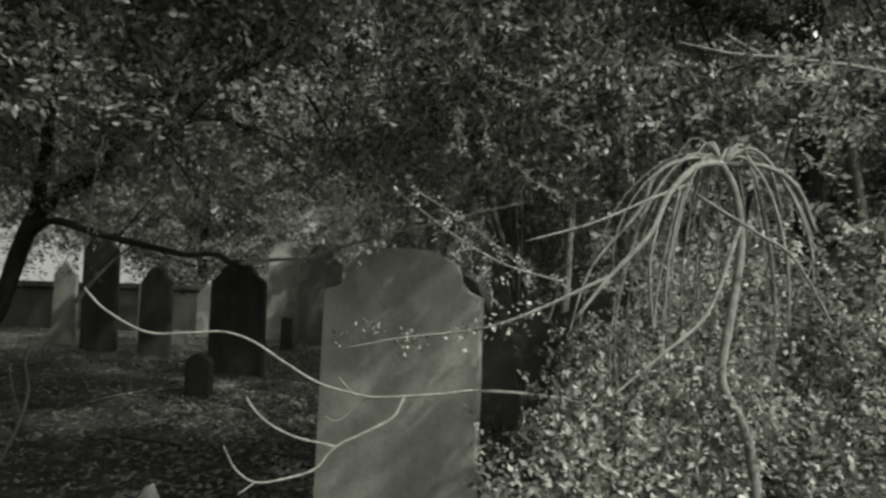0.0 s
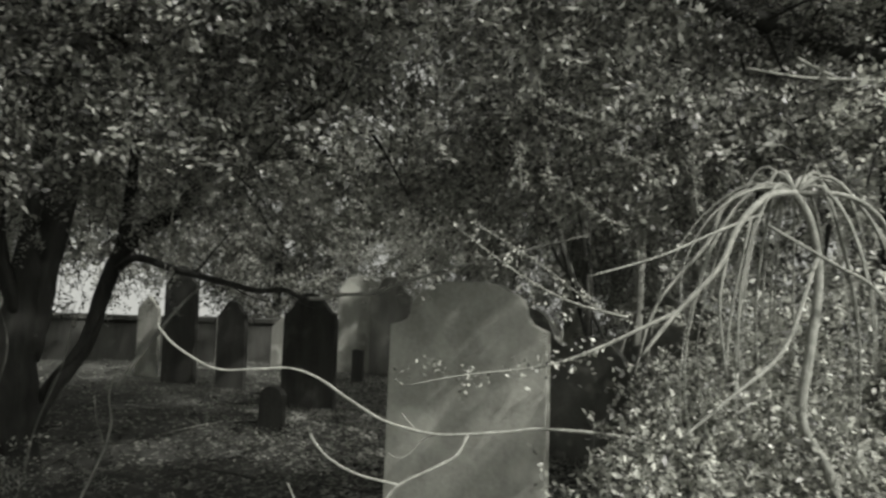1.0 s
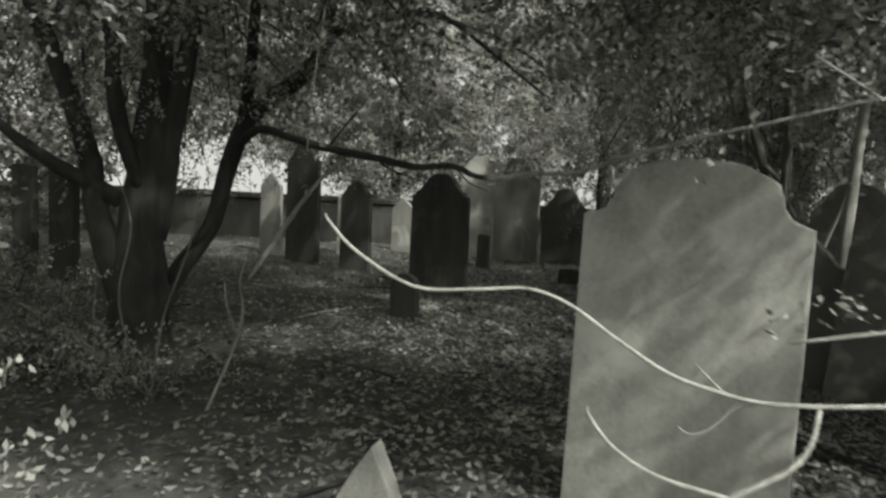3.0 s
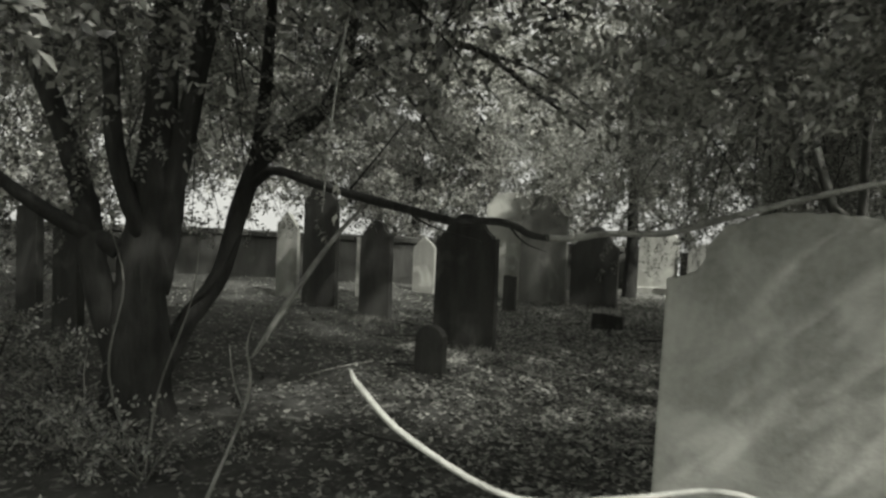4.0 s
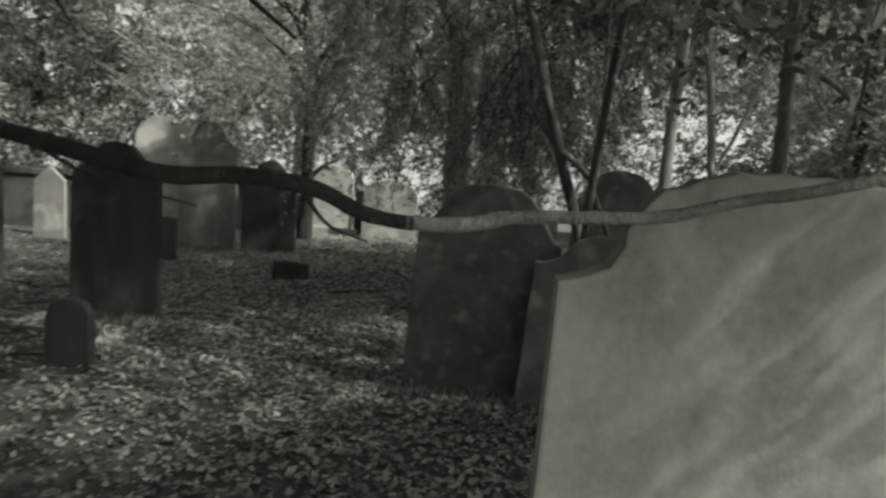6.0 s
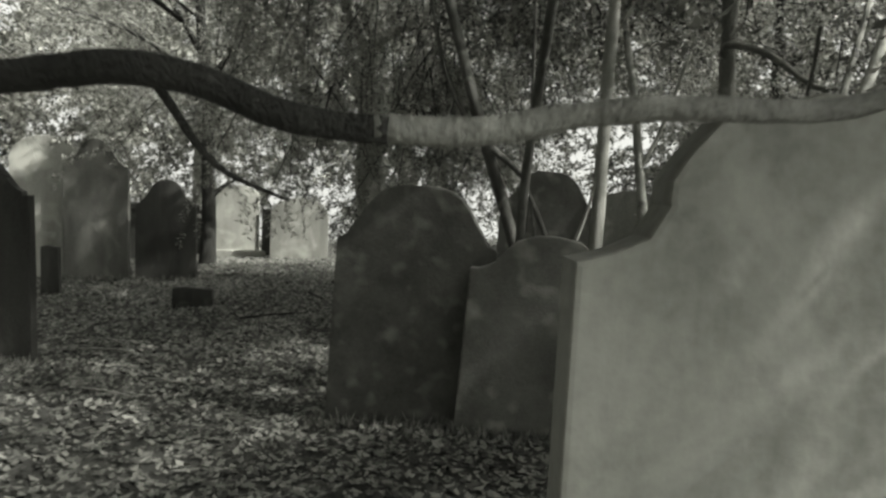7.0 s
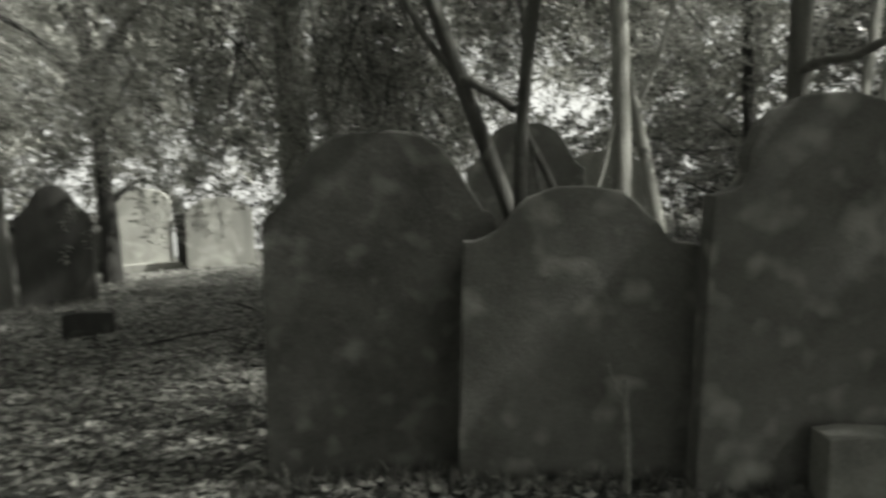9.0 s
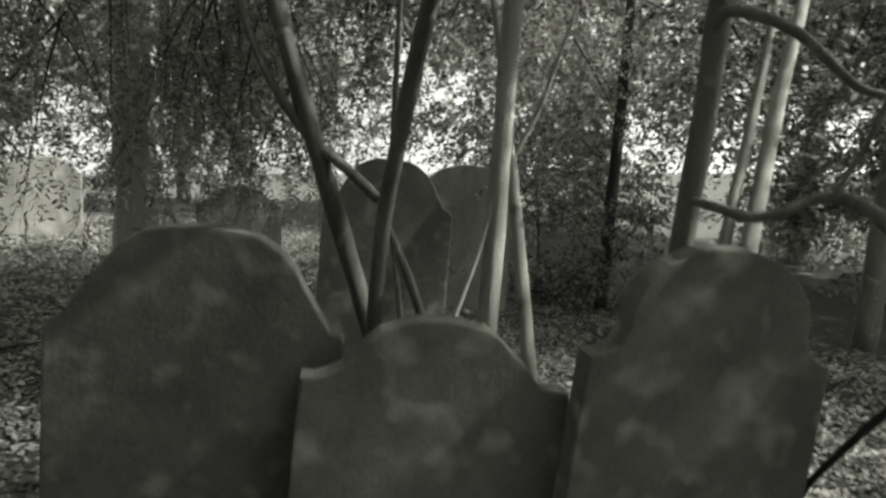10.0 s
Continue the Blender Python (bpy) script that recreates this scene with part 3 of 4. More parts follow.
t = tree("tree", "slim pale leaning stem among the trees", [
    [(4.21, 5.45, -0.05, 0.05), (4.29, 5.62, 0.55, 0.043), (4.36, 5.78, 1.1, 0.04), (4.44, 5.95, 1.65, 0.037), (4.51, 6.11, 2.2, 0.034), (4.6, 6.4, 3.2, 0.025), (4.7, 6.6, 4.6, 0.015)],
    [(4.44, 5.95, 1.65, 0.02), (4.56, 5.85, 2.0, 0.017), (4.72, 5.75, 2.6, 0.012)],
], BARK_PALE)
crown(t, 900, (0.4, 1.2, 4.2), (1.5, 1.3, 1.4), 25, gap=0.05, floor=2.6, mat=LEAF_PALE)
t = tree("tree", "dark forest trunk with thin boughs", [
    [(9.2, 3.6, -0.05, 0.16), (9.2, 3.6, 2.0, 0.13), (9.4, 3.6, 4.5, 0.09)],
    [(9.2, 3.6, 1.6, 0.04), (9.0, 3.2, 1.9, 0.03), (8.8, 2.8, 1.8, 0.015)],
], BARK_DARK)
crown(t, 2000, (0.5, 0.4, 4.2), (2.4, 2.4, 1.9), 18, gap=0.05, floor=2.2)
t = tree("tree", "pair of pale smooth trunks", [
    [(4.1, 4.45, -0.05, 0.075), (4.35, 4.52, 0.6, 0.06), (4.62, 4.58, 1.1, 0.05), (4.98, 4.65, 1.65, 0.047), (5.35, 4.72, 2.2, 0.044), (5.9, 4.8, 3.0, 0.035), (6.6, 4.9, 4.2, 0.02)],
    [(4.2, 4.6, -0.05, 0.045), (4.45, 4.66, 0.7, 0.04), (4.8, 4.74, 1.4, 0.035), (5.15, 4.8, 2.0, 0.03), (5.7, 4.9, 3.0, 0.02)],
], BARK_PALE)
crown(t, 2000, (3.1, 1.1, 4.2), (2.6, 2.4, 2.0), 7, gap=0.05, floor=2.2, leaf=0.055)
t = tree("tree", "dark slim trunk far among the trees", [[(8.6, 4.6, -0.05, 0.11), (8.6, 4.6, 2.0, 0.10), (8.7, 4.6, 4.5, 0.06)], [(8.6, 4.6, 1.4, 0.03), (8.5, 4.2, 2.0, 0.02), (8.5, 3.9, 2.8, 0.012)]], BARK_MID)
crown(t, 1500, (0.8, 0.2, 4.0), (2.2, 2.2, 1.8), 19, gap=0.05, floor=2.0, leaf=0.055)
t = tree("tree", "slim dark trunk far among the trees", [[(7.8, 7.0, -0.05, 0.07), (7.82, 7.0, 2.0, 0.06), (7.8, 7.0, 4.5, 0.04)]], BARK_DARK)
crown(t, 1600, (-0.7, 0.9, 4.0), (2.0, 1.8, 1.8), 16, gap=0.05, floor=2.4, mat=LEAF_PALE)

t = tree("tree", "forked tree with bare spreading boughs behind the headstones", [
    [(3.00, 13.50, -0.1, 0.15), (3.00, 13.50, 0.9, 0.11), (2.98, 13.50, 2.2, 0.095), (2.90, 13.60, 3.6, 0.08), (2.78, 13.70, 5.6, 0.06)],
    [(2.98, 13.50, 1.1, 0.05), (3.23, 13.40, 1.35, 0.035), (3.48, 13.30, 1.5, 0.015)],
    [(2.96, 13.50, 2.5, 0.07), (2.38, 13.30, 3.2, 0.05), (1.68, 13.00, 3.5, 0.03), (0.88, 12.70, 3.6, 0.015)],
    [(2.93, 13.50, 2.9, 0.06), (3.48, 13.40, 3.6, 0.04), (4.28, 13.20, 4.2, 0.02)],
    [(2.90, 13.60, 3.4, 0.06), (2.18, 13.30, 4.3, 0.04), (1.38, 13.10, 5.0, 0.02)],
], BARK_DARK)
crown(t, 700, (-0.6, 0.2, 4.6), (2.2, 1.4, 1.3), 24, mat=LEAF_PALE, leaf=0.07, gap=0.08, floor=3.0, freq=1.2)

crown(t, 900, (-0.3, -0.9, 2.9), (1.7, 0.6, 1.3), 57, mat=LEAF_PALE, leaf=0.06, gap=0.02, floor=1.75, freq=1.4)


def hanging_twigs():
    """Bare whips that droop from the boughs of the forked tree."""
    rs = random.Random(12)
    bm = bmesh.new()
    for k in range(190):
        x, y, z = rs.uniform(-3.4, 0.2), rs.uniform(-3.6, -1.2), rs.uniform(2.3, 4.0)
        L, a = rs.uniform(0.5, 1.3), rs.uniform(-0.5, 1.3)
        row = [(x + L * q * math.cos(a), y + 0.3 * L * q, z - L * (0.25 * q + 0.75 * q * q) * 0.75, 0.0055 * (1.1 - 0.8 * q)) for q in (0, 0.33, 0.66, 1.0)]
        tube_bm(row, 3, 2, 0.0, bm)
    tagged(part("twig", bm, TWIG, t, "thin bare hanging twigs"), kind="stuff")


hanging_twigs()

# ---- far trees ----
FAR = [(-9, 19, 5.2, 3.6, 8, 2.4), (-4.5, 20, 5.2, 3.6, 9, 2.3), (0.6, 18.4, 4.4, 3.4, 10, 0.6), (4.8, 20.4, 4.6, 3.6, 11, 1.0), (9, 16.8, 4.4, 3.8, 12, 0.3), (12.5, 11, 4.0, 3.6, 13, 0.2), (13.5, 5.5, 3.8, 3.6, 14, 0.2), (12.0, 1.5, 3.8, 3.4, 17, 0.2)]
for x, y, z, r, s, low in FAR:
    zb = height_at(x, y)
    t = tree("tree", "pale-leaved tree at the edge of the graveyard", [[(x, y + 1.0, zb - 0.1, 0.16), (x, y + 1.0, 2.0, 0.13), (x + 0.2, y + 1.0, 5.0, 0.1)]], BARK_PALE, sides=8)
    crown(t, 4800 if x < 8 else 6200, (0, -1.0, z), (r, r * 0.8, r * 1.15), s, mat=LEAF_PALE, leaf=0.115, per=9, length=0.42, gap=0.07, freq=1.15, floor=low, shell=0.1, bough=1.1)


t = tree("tree", "dark small-leaved tree behind the headstones", [[(-1.3, 17.2, -0.3, 0.14), (-1.3, 17.2, 2.0, 0.12), (-1.2, 17.2, 4.0, 0.08)]], BARK_DARK, sides=8)
crown(t, 3200, (0, -0.6, 3.0), (2.2, 1.4, 2.4), 51, mat=LEAF_MID, leaf=0.09, per=9, length=0.4, gap=-0.05, floor=0.7, shell=0.1, bough=1.0)

# ---- trees added behind and beside the path, mostly unseen, to block sky light ----
for x, y, s in ((-6.5, -5.5, 41), (-7.5, 0.5, 44), (-8.0, 6.0, 45), (9.0, -2.5, 46), (-8.0, 11.5, 47)):
    t = tree("tree", "dark evergreen tree added at the edge of the graveyard to block sky light", [[(x, y, -0.1, 0.2), (x, y, 2.0, 0.16), (x, y, 4.5, 0.08)]], BARK_DARK, sides=8)
    crown(t, 3000, (0, 0, 3.6), (3.0, 2.4, 3.4), s, leaf=0.11, per=9, length=0.45, gap=-0.1, freq=0.7, floor=0.3, shell=0.3, bough=1.3)


# ---- shrub in the foreground ----
def shrub():
    e = new("shrub")
    e.location = (1.72, 0.45, 0)
    tagged(e, "weeping shrub with arching pale stems and dense small leaves", "shrub")

    def at(px, py, dy, r):
        return (1.595 + 0.00162 * (px - 1350) + 0.00002 * (py - 285) - 1.72, 0.78 * dy, 1.825 - 0.00156 * (py - 285) + 0.00009 * (px - 1350), r)
    stems = [
        [(1345, 290, 0, .014), (1375, 350, 0, .016), (1385, 450, 0, .017), (1360, 600, 0, .018), (1350, 690, 0, .018), (1400, 790, 0, .02), (1425, 950, 0, .022), (1430, 1290, 0, .026)],
        [(1345, 290, 0, .013), (1280, 300, -.05, .013), (1220, 350, -.08, .012), (1180, 420, -.1, .010), (1110, 490, -.1, .008), (1050, 560, -.1, .006)],
        [(1345, 288, 0, .010), (1300, 278, .05, .010), (1260, 290, .08, .010), (1235, 320, .1, .009), (1215, 370, .1, .008), (1120, 480, .1, .006), (1080, 600, .1, .004)],
        [(1345, 290, 0, .010), (1420, 300, -.05, .010), (1470, 340, -.08, .009), (1500, 420, -.1, .007)],
        [(1345, 290, 0, .008), (1390, 255, .1, .007), (1450, 258, .15, .007), (1520, 290, .2, .006), (1550, 380, .2, .004)],
        [(1280, 350, -.05, .006), (1380, 420, -.1, .006), (1450, 470, -.12, .006), (1540, 610, -.12, .004)],
        [(1375, 410, -.02, .008), (1340, 450, -.08, .008), (1280, 560, -.12, .007), (1180, 630, -.15, .006), (1100, 690, -.15, .004)],
        [(1270, 330, -.05, .006), (1180, 360, -.1, .005), (1080, 400, -.1, .004), (965, 430, -.1, .003)],
        [(1200, 400, -.08, .006), (1180, 480, -.1, .005), (1190, 600, -.1, .004)],
        [(1265, 330, 0, .006), (1240, 500, .05, .005), (1230, 600, .05, .004)],
        [(1110, 490, -.1, .007), (980, 550, -.05, .006), (900, 575, 0, .005), (780, 590, .1, .004), (700, 605, .15, .003)],
        [(1050, 500, 0, .005), (960, 470, .05, .004), (880, 420, .1, .003), (790, 345, .15, .002)],
    ]
    for s in stems:
        part("stem", tube_bm([at(*q[:3], q[3] * 0.76) for q in s], 7, 5, 0.05), TWIG, e, smooth=True)
    rs = random.Random(8)
    for k in range(22):
        # thin shoots that arch out of the head and hang down
        a, reach, fall, r = rs.uniform(0, 2 * math.pi), rs.uniform(0.12, 0.43), rs.uniform(0.28, 0.86), rs.uniform(0.0022, 0.0055)
        cx, cy = math.cos(a), 0.6 * math.sin(a)
        o = (-0.13, 0.0, 1.82)
        part("stem", tube_bm([(o[0], o[1], o[2], r), (o[0] + cx * reach * .35, cy * reach * .35, o[2] + rs.uniform(0.0, 0.07), r), (o[0] + cx * reach * .75, cy * reach * .75, o[2] - fall * .2, r * .9),
                              (o[0] + cx * reach, cy * reach, o[2] - fall * .6, r * .7), (o[0] + cx * reach * rs.uniform(.85, 1.1), cy * reach, o[2] - fall, r * .4)], 6, 4), TWIG, e, smooth=True)
    rng = np.random.default_rng(21)
    p = cloud(5200, (0.27, 0.38, 0.82), (0.8, 0.6, 0.78), rng, -0.2, 1.8, 0.1, 0.05, 7)
    d = rng.normal(size=p.shape) + (0, 0, -0.3)
    line = np.vstack([spline([at(*q) for q in s], 9)[:, :3] for s in stems[10:12]])
    line = line[rng.uniform(size=len(line)) < 0.8]
    ob = tagged(new("leaf_spray", spray_leaves("leaf_spray", LEAF_SHRUB, line + rng.normal(0, 0.01, line.shape), rng.normal(size=line.shape) + (-0.5, 0, 0.3), 0.07, 7, 0.015, rng, 0.5)), kind="stuff")
    ob.parent = e
    p2 = cloud(650, (-0.52, 0.0, 0.80), (0.34, 0.26, 0.42), rng, -0.2, 1.8, 0.1, 0.05, 7)
    p, d = np.vstack([p, p2]), np.vstack([d, rng.normal(size=p2.shape) + (-0.3, 0, -0.1)])
    ob = new("foliage", spray_leaves("foliage", LEAF_SHRUB, p, d, 0.12, 10, 0.024, rng, 0.5))
    ob.parent = e
    return e


shrub()


def low_branch():
    e = new("fallen_branch")
    e.location = (0.542, 0.706, 0)
    tagged(e, "thin pale budding branch reaching out of the shrub", "branch")
    world_rows = [
        [(-0.157, 0.830, 1.403, 0.0012), (-0.147, 0.830, 1.386, 0.0034), (-0.099, 0.840, 1.336, 0.0034), (0.005, 0.860, 1.276, 0.0034), (0.119, 0.880, 1.274, 0.0032), (0.218, 0.910, 1.275, 0.0034), (0.304, 0.946, 1.242, .004), (0.393, 0.946, 1.183, .0042), (0.50, 0.946, 1.118, .0044), (0.588, 0.946, 1.088, .0046), (0.677, 0.93, 1.072, .0048), (0.77, 0.90, 1.078, .005), (0.90, 0.89, 1.088, .0052), (1.033, 0.88, 1.098, .0055), (1.3, 0.75, 1.08, .007), (1.6, 0.6, 0.95, .009)],
        [(0.297, 0.69, 1.122, .0015), (0.302, 0.69, 1.105, .0038), (0.346, 0.69, 1.055, .003), (0.425, 0.705, 1.006, .0033), (0.543, 0.705, 0.974, .004)],
        [(0.246, 0.598, 1.008, .0025), (0.275, 0.629, 0.942, .0028), (0.328, 0.644, 0.899, .0032), (0.411, 0.644, 0.907, .0035), (0.49, 0.69, 0.918, .004), (0.543, 0.706, 0.972, .0043), (0.648, 0.736, 1.013, .0045), (0.728, 0.82, 1.032, .0048), (0.77, 0.88, 1.078, .005)],
        [(0.285, 0.63, 0.872, .0025), (0.328, 0.644, 0.899, .003)],
        [(0.575, 1.0, 1.125, .002), (0.592, 0.97, 1.105, .003), (0.615, 0.945, 1.083, .003)],
        [(0.53, 0.95, 1.01, .0014), (0.56, 0.95, 0.995, .0018), (0.60, 0.95, 1.01, .002), (0.64, 0.945, 1.055, .0022), (0.677, 0.93, 1.07, .0025)],
    ]
    rows = [[(x - 0.542, y - 0.706, z, r) for x, y, z, r in w] for w in world_rows]
    for s in rows:
        part("twig", tube_bm(s, 7, 5), TWIG, e, smooth=True)
    return e


low_branch()


# ---- foliage of the thicket beside the path ----
def thicket(label, n, centre, radii, seed, **k):
    e = new("thicket")
    e.location = (centre[0], centre[1], 0)
    tagged(e, label, "shrub")
    q, top = min(1.0, centre[2] / 2), centre[2] + radii[2] * .6
    part("stem", tube_bm([(0, 0, -0.05, .05 * q), (0.1 * q, 0.1 * q, top * .4, .04 * q), (0.0, 0.2 * q, top * .7, .03 * q), (0.1 * q, 0.3 * q, top, .015 * q)], 8, 5, 0.1), BARK_SLIM, e, smooth=True)
    crown(e, n, (0, 0, centre[2]), radii, seed, name="foliage", **k)
    return e


thicket("tall dense thicket of small evergreen leaves", 6500, (3.3, 1.7, 2.5), (1.5, 1.2, 2.2), 31, gap=-0.2, floor=0.2, leaf=0.036, bough=0.6, mat=LEAF_SHRUB)
# stands largely out of view, added to shade the old tree's trunk
thicket("evergreen thicket with pale leaves, added beside the path to shade a tree", 2600, (-3.0, 1.5, 2.0), (1.0, 1.0, 2.2), 35, mat=LEAF_PALE, gap=-0.1, floor=0.1, leaf=0.05, bough=0.6)
thicket("low dark undergrowth round the foot of an old tree", 520, (-2.35, 4.35, 0.35), (0.85, 0.45, 0.55), 36, gap=-0.1, floor=0.02, leaf=0.036, bough=0.3)
thicket("dense overhanging evergreen thicket", 3600, (5.0, 2.2, 2.4), (1.6, 0.7, 2.2), 32, gap=-0.15, floor=0.2, leaf=0.045, bough=0.6, mat=LEAF_PALE)
thicket("dark undergrowth bush between tree trunks", 1600, (7.9, 7.9, 0.9), (1.3, 1.2, 1.0), 34, gap=-0.2, floor=0.05, leaf=0.05, bough=0.6)


def overhanging_tree():
    """A tree by the path whose boughs hang over it."""
    t = tree("tree", "evergreen tree with dense boughs hanging low over the path", [
        [(3.3, 2.1, -0.05, 0.10), (3.3, 2.1, 1.4, 0.08), (3.2, 2.0, 2.8, 0.07), (3.0, 1.9, 4.0, 0.04)],
        [(3.2, 2.0, 2.8, 0.05), (1.6, 1.9, 3.1, 0.04), (0.2, 1.8, 3.1, 0.03), (-1.2, 1.8, 2.9, 0.015)],
    ], BARK_DARK)
    hang = part("limb", tube_bm([(-3.6, -0.2, 2.5, .006), (-3.66, -0.16, 2.1, .004), (-3.70, -0.15, 1.8, .003), (-3.72, -0.15, 1.54, .0015)], 6, 5), TWIG, t, smooth=True)
    rng = np.random.default_rng(81)
    k = 11
    p = np.stack([rng.normal(-3.69, 0.012, k), rng.normal(-0.15, 0.012, k), rng.uniform(1.52, 1.95, k)], 1)
    axis = unit(rng.normal(size=(k, 3)) * 0.45 + (0, 0, -1.0))
    ln = rng.uniform(0.022, 0.04, k)
    tagged(new("leaf_spray", leaf_mesh("leaf_spray", LEAF_PALE, p, axis, unit(np.cross(axis, rng.normal(size=(k, 3)))), ln, ln * 0.45)), kind="stuff").parent = t
    part("limb", tube_bm([(0.0, -0.1, 2.6, .03), (-1.2, -0.1, 2.3, .02), (-2.1, -0.05, 2.05, .012), (-2.8, -0.1, 1.95, .005)], 6, 5), BARK_MID, t, smooth=True)
    # leaves paler than the crown's put sunlight into the colour of these sprays
    k = 210
    p = np.stack([rng.uniform(-2.9, -1.4, k), rng.normal(-0.08, 0.14, k), rng.normal(2.06, 0.12, k)], 1)
    d = rng.normal(size=(k, 3)) * (0.7, 0.5, 0.2) + (-0.6, -0.2, -0.15)
    tagged(new("leaf_spray", spray_leaves("leaf_spray", LEAF_PALE, p, d, 0.2, 11, 0.032, rng, 0.5)), kind="stuff").parent = t
    k = 260
    p = np.stack([rng.uniform(-3.1, -1.8, k), rng.uniform(0.1, 1.1, k), rng.normal(2.12, 0.14, k)], 1)
    d = rng.normal(size=(k, 3)) * (0.7, 0.5, 0.2) + (-0.6, -0.2, -0.2)
    tagged(new("leaf_spray", spray_leaves("leaf_spray", LEAF_PALE, p, d, 0.2, 11, 0.034, rng, 0.5)), kind="stuff").parent = t
    part("limb", tube_bm([(0.0, 0.1, 2.7, .03), (-1.2, 0.5, 2.4, .02), (-2.1, 0.7, 2.2, .012), (-3.0, 0.6, 2.08, .004)], 6, 5), BARK_MID, t, smooth=True)
    k = 90
    p = np.stack([rng.uniform(-3.0, -2.3, k), rng.normal(-0.1, 0.12, k), rng.uniform(1.86, 2.12, k)], 1)
    d = rng.normal(size=(k, 3)) * (0.7, 0.5, 0.2) + (-0.5, -0.2, -0.15)
    tagged(new("leaf_spray", spray_leaves("leaf_spray", LEAF_PALE, p, d, 0.18, 11, 0.028, rng, 0.5)), kind="stuff").parent = t
    part("limb", tube_bm([(-1.53, -1.1, 2.357, .004), (-1.29, -1.1, 2.338, .006), (-1.04, -1.1, 2.345, .009), (-0.6, -1.1, 2.335, .010), (0.0, -0.9, 2.3, .012)], 6, 5, 0.1), TWIG, t, "bare dead bough", smooth=True)
    part("limb", tube_bm([(-1.33, -1.1, 2.41, .005), (-1.25, -1.1, 2.375, .007), (-1.17, -1.1, 2.345, .007)], 6, 4, 0.1), TWIG, t, smooth=True)
    rods = [[(0.97, 1.05, 2.3), (1.02, 1.05, 2.23), (1.14, 1.05, 2.17), (1.35, 1.05, 2.13)], [(0.91, 1.09, 2.31), (0.98, 1.09, 2.2), (1.09, 1.09, 2.13), (1.24, 1.09, 2.1)], [(0.82, 1.13, 1.77), (0.93, 1.13, 1.71), (1.05, 1.13, 1.64), (1.18, 1.13, 1.55), (1.29, 1.13, 1.47)], [(1.08, 1.17, 2.07), (1.1, 1.17, 1.98), (1.1, 1.17, 1.9)], [(0.96, 1.05, 2.05), (0.96, 1.05, 1.97), (0.97, 1.05, 1.88)], [(1.16, 1.09, 1.89), (1.27, 1.09, 1.81), (1.37, 1.09, 1.78)], [(1.47, 1.13, 2.4), (1.58, 1.13, 2.3), (1.67, 1.13, 2.16), (1.86, 1.13, 1.95)], [(1.67, 1.17, 2.23), (1.66, 1.17, 2.01), (1.68, 1.17, 1.84)], [(1.27, 1.05, 2.04), (1.4, 1.05, 2.0), (1.5, 1.05, 1.88)]]
    for r in rods:
        row = [(x - 3.3, y - 2.1, z, 0.003) for x, y, z in r]
        part("twig", tube_bm(row, 5, 4), TWIG, t, smooth=True)
        c = spline(row, 14)[:, :3]
        d = rng.normal(size=c.shape) + (0.3, -0.2, 0.2)
        tagged(new("leaf_spray", spray_leaves("leaf_spray", LEAF_SHRUB, c, d, 0.03, 4, 0.016, rng, 0.5)), kind="stuff").parent = t
    crown(t, 9000, (-3.1, -0.3, 3.0), (3.4, 0.8, 1.0), 33, gap=-0.14, floor=2.2, leaf=0.034, bough=0.55, freq=1.6, shell=0.05, droop=0.05)
    # two unseen crowns overhead, added to shade the ground and break up sun
    crown(t, 560, (-1.4, -1.8, 4.8), (1.0, 1.1, 0.4), 58, gap=-0.1, floor=4.3, freq=1.6, shell=0.0, leaf=0.05)
    crown(t, 1200, (2.3, -0.1, 4.9), (1.8, 1.9, 0.6), 53, gap=0.13, floor=4.1, freq=2.6, shell=0.0, leaf=0.055)
    return t


overhanging_tree()


# ---- sticks and saplings ----
def stick(name, label, rows, mat, category="stick"):
    e = new(name)
    o = rows[0][0]
    e.location = (o[0], o[1], 0)
    tagged(e, label, category)
    for r in rows:
        part("stem", tube_bm([(x - o[0], y - o[1], z, q) for x, y, z, q in r], 7, 5, 0.08), mat, e, smooth=True)
    return e


stick("sapling", "thin bare forked sapling before a dark headstone", [[(2.52, 4.62, -0.02, .012), (2.53, 4.62, 0.3, .010), (2.52, 4.62, 0.52, .008)], [(2.53, 4.62, 0.42, .006), (2.49, 4.64, 0.5, .005), (2.47, 4.65, 0.58, .003)]], TWIG, "sapling")
stick("fallen_branch", "dead branch leaning beside a round-headed headstone", [[(4.12, 4.15, -0.02, .016), (3.98, 4.04, 0.40, .016), (3.80, 3.87, 0.74, .016), (3.72, 3.74, 0.95, .017), (3.60, 3.6, 1.12, .018), (3.4, 3.45, 1.24, .018), (3.2, 3.42, 1.2, .018)]], BARK_DARK, "branch")
stick("sapling", "tangle of thin bare shoots among the leaves", [[(-1.75, 3.9, -0.02, .010), (-1.7, 3.95, 0.5, .008), (-1.55, 4.0, 1.0, .005), (-1.5, 4.0, 1.4, .002)], [(-1.75, 3.9, 0.0, .008), (-1.95, 3.9, 0.6, .007), (-1.9, 3.95, 1.1, .005), (-2.05, 4.0, 1.5, .002)], [(-1.75, 3.9, 0.0, .008), (-1.5, 3.7, 0.35, .007), (-1.2, 3.6, 0.5, .004), (-1.0, 3.55, 0.52, .002)], [(-1.75, 3.9, 0.02, .007), (-2.1, 3.6, 0.5, .006), (-2.4, 3.5, 0.7, .003)]], BARK_SLIM, "sapling")
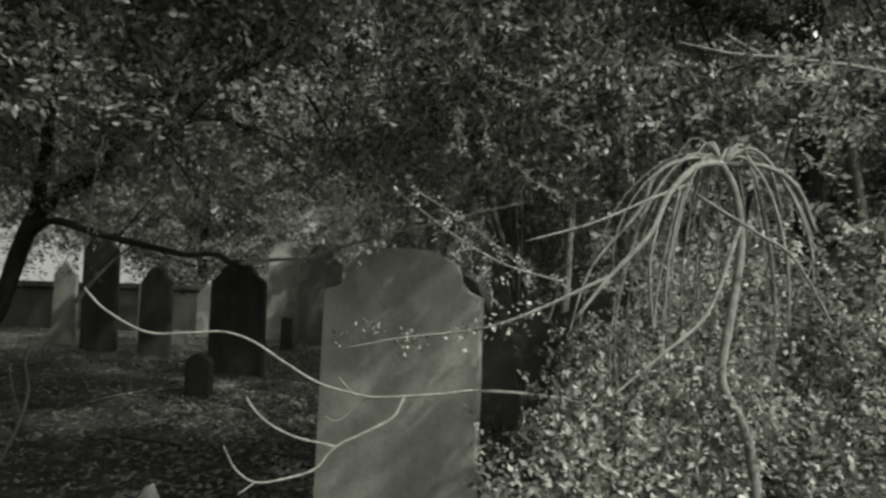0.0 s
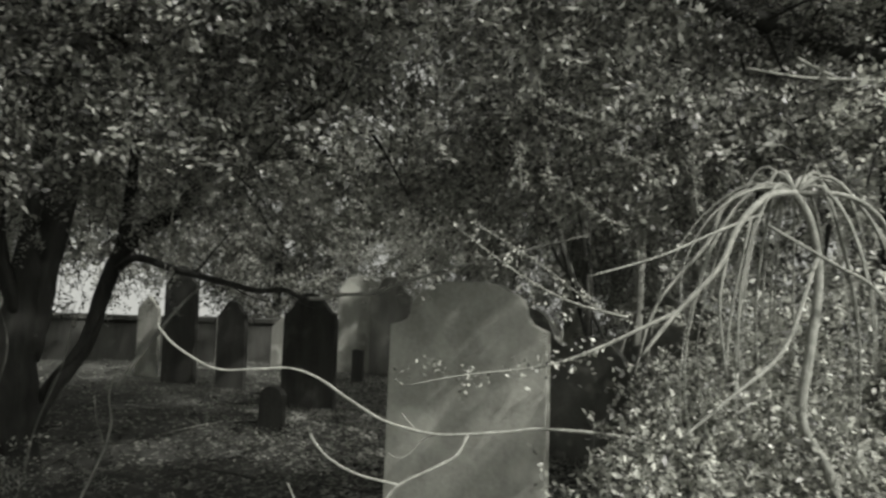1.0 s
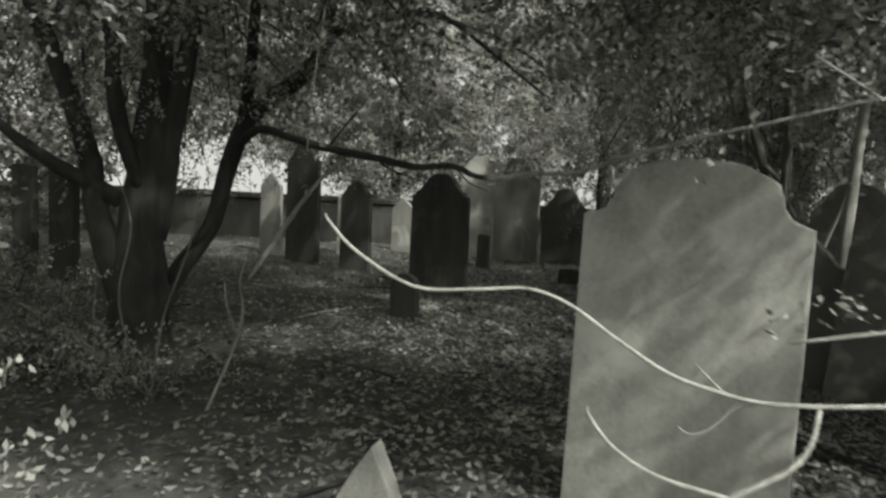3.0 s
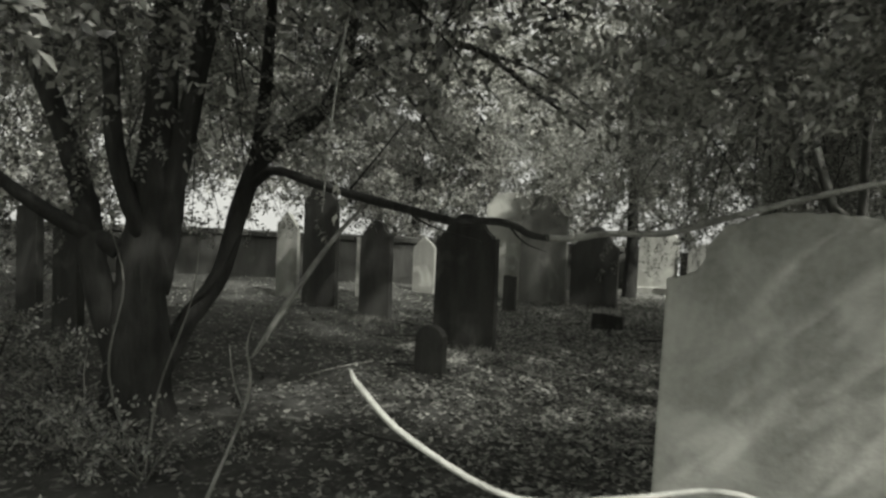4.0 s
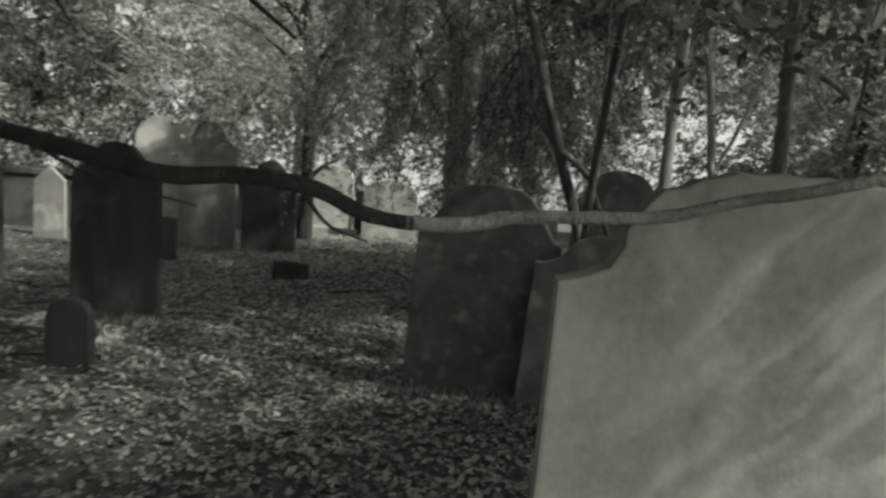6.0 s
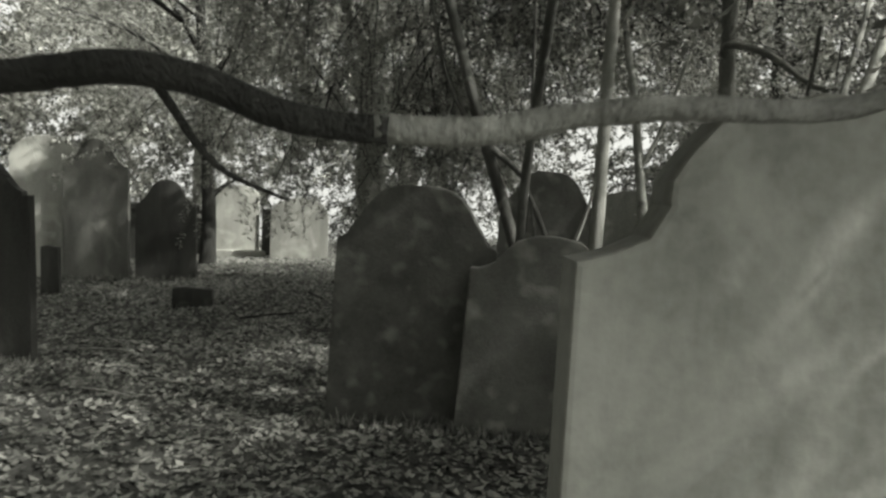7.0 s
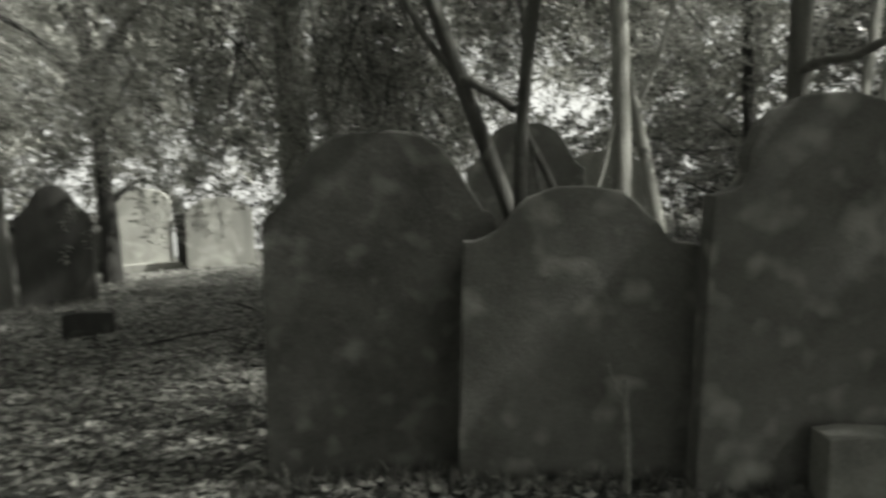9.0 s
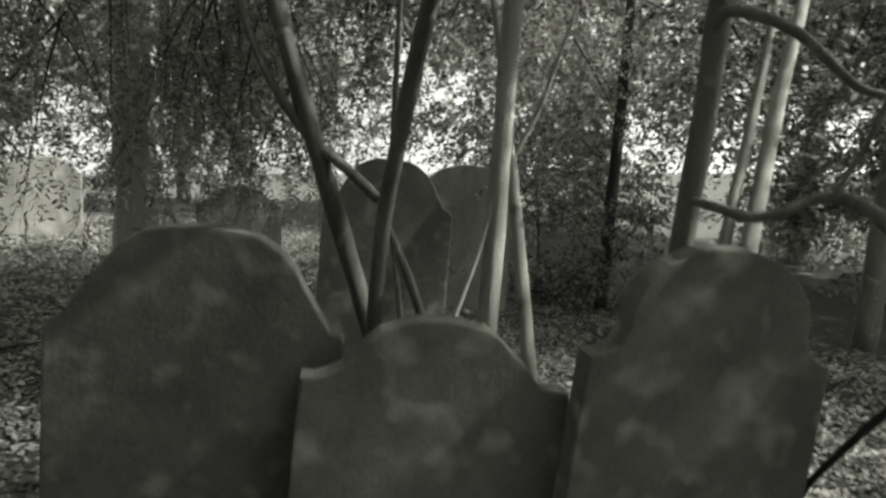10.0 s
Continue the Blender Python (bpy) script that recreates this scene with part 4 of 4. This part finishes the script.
stick("sapling", "bent pale bare stem rising from the leaves", [[(-1.35, 3.7, -0.02, .013), (-1.27, 4.0, 0.33, .012), (-1.24, 4.1, 0.55, .009), (-1.27, 4.12, 0.75, .006), (-1.24, 4.15, 0.9, .003)], [(-1.26, 4.05, 0.4, .006), (-1.34, 4.1, 0.58, .005), (-1.38, 4.15, 0.75, .003)]], BARK_MID, "sapling")
def leafy_sapling():
    e = new("sapling")
    e.location = (-1.05, 1.15, 0)
    tagged(e, "small leafy sapling with pale leaves beside the path", "sapling")
    part("stem", tube_bm([(0, 0, -0.02, .010), (0.03, 0, 0.4, .007), (0.0, 0.03, 0.8, .004), (0.05, 0.0, 1.0, .002)], 6, 5), TWIG, e, smooth=True)
    rng = np.random.default_rng(61)
    p = np.stack([rng.normal(0.02, 0.13, 46), rng.normal(0, 0.10, 46), rng.uniform(0.35, 1.0, 46)], 1)
    ob = new("foliage", spray_leaves("foliage", LEAF_PALE, p, rng.normal(size=p.shape) * (1, 1, 0.4), 0.16, 9, 0.030, rng, 0.5))
    ob.parent = e


leafy_sapling()


def grass_tufts():
    """Rough blades at the feet of the nearer stones."""
    rng = np.random.default_rng(71)
    base = []
    for x, y, w, turn in ((2.07, 5.51, 0.94, -42), (2.54, 4.90, 0.88, -42), (3.11, 4.25, 0.9, -35), (1.03, 2.45, 0.89, -29), (-0.05, 8.19, 0.75, -27), (2.08, 12.1, 0.79, -26), (1.30, 12.78, 0.85, -26), (-1.31, 10.05, 0.5, -26)):
        c, d = math.cos(radians(turn)), math.sin(radians(turn))
        u, v = rng.uniform(-w * 0.6, w * 0.6, 420), -0.06 - np.abs(rng.normal(0, 0.09, 420))
        base.append(np.stack([x + c * u - d * v, y + d * u + c * v], 1))
    q = np.vstack(base)
    z = np.array([height_at(a, b) for a, b in q]) - 0.01
    n = len(q)
    axis = unit(np.stack([rng.normal(0, 0.45, n), rng.normal(0, 0.45, n), np.ones(n)], 1))
    side = unit(np.cross(axis, rng.normal(size=(n, 3))))
    ln = rng.uniform(0.03, 0.12, n)
    ob = new("grass_tufts", leaf_mesh("grass_tufts", GRASS, np.column_stack([q, z]), axis, side, ln, ln * 0.09 + 0.003))
    tagged(ob, "rough grass and weeds at the feet of the headstones", "grass", kind="stuff")


grass_tufts()
rs = random.Random(5)
for k in range(34):
    x, y = rs.uniform(-3.2, 3.5), rs.uniform(2.2, 10)
    a, L = rs.uniform(0, math.pi), rs.uniform(0.25, 0.9)
    row = []
    for q in range(4):
        px, py = x + math.cos(a) * L * q / 3 + rs.uniform(-.03, .03), y + math.sin(a) * L * q / 3 + rs.uniform(-.03, .03)
        row.append((px, py, height_at(px, py) + 0.022 + rs.uniform(0, .02), 0.009 * (1.2 - q / 4)))
    stick("fallen_twig", "dead twig lying among the fallen leaves", [row], TWIG if k % 3 == 0 else BARK_DARK, "twig")


# ---- boundary wall ----
def boundary_wall():
    bm = bmesh.new()
    v = bmesh.ops.create_cube(bm, size=1)["verts"]
    for q in v:
        q.co = Vector((q.co.x * 24, q.co.y * 0.4, q.co.z * 1.3 + 0.22))
    ob = new("wall_north", mesh_of("wall_north", bm, STONE_DARK))
    ob.location = (-8, 15.2, 0)
    tagged(ob, "low grey stone boundary wall of the graveyard", "wall", kind="structure")
    rs = random.Random(9)
    bm = bmesh.new()
    for q in bmesh.ops.create_cube(bm, size=1)["verts"]:
        q.co = Vector((q.co.x * 0.78, q.co.y * 0.5, q.co.z * 0.12))
    bmesh.ops.bevel(bm, geom=list(bm.edges), offset=0.02, segments=1, affect="EDGES")
    data = mesh_of("coping_stone", bm, STONE_DARK)
    for k in range(30):
        c = new("coping_stone", data)
        c.parent = ob
        c.location = (-11.6 + 0.8 * k, rs.uniform(-.02, .02), 0.92 + rs.uniform(-.012, .012))
        c.rotation_euler = (0, rs.uniform(-.015, .015), rs.uniform(-.02, .02))


boundary_wall()
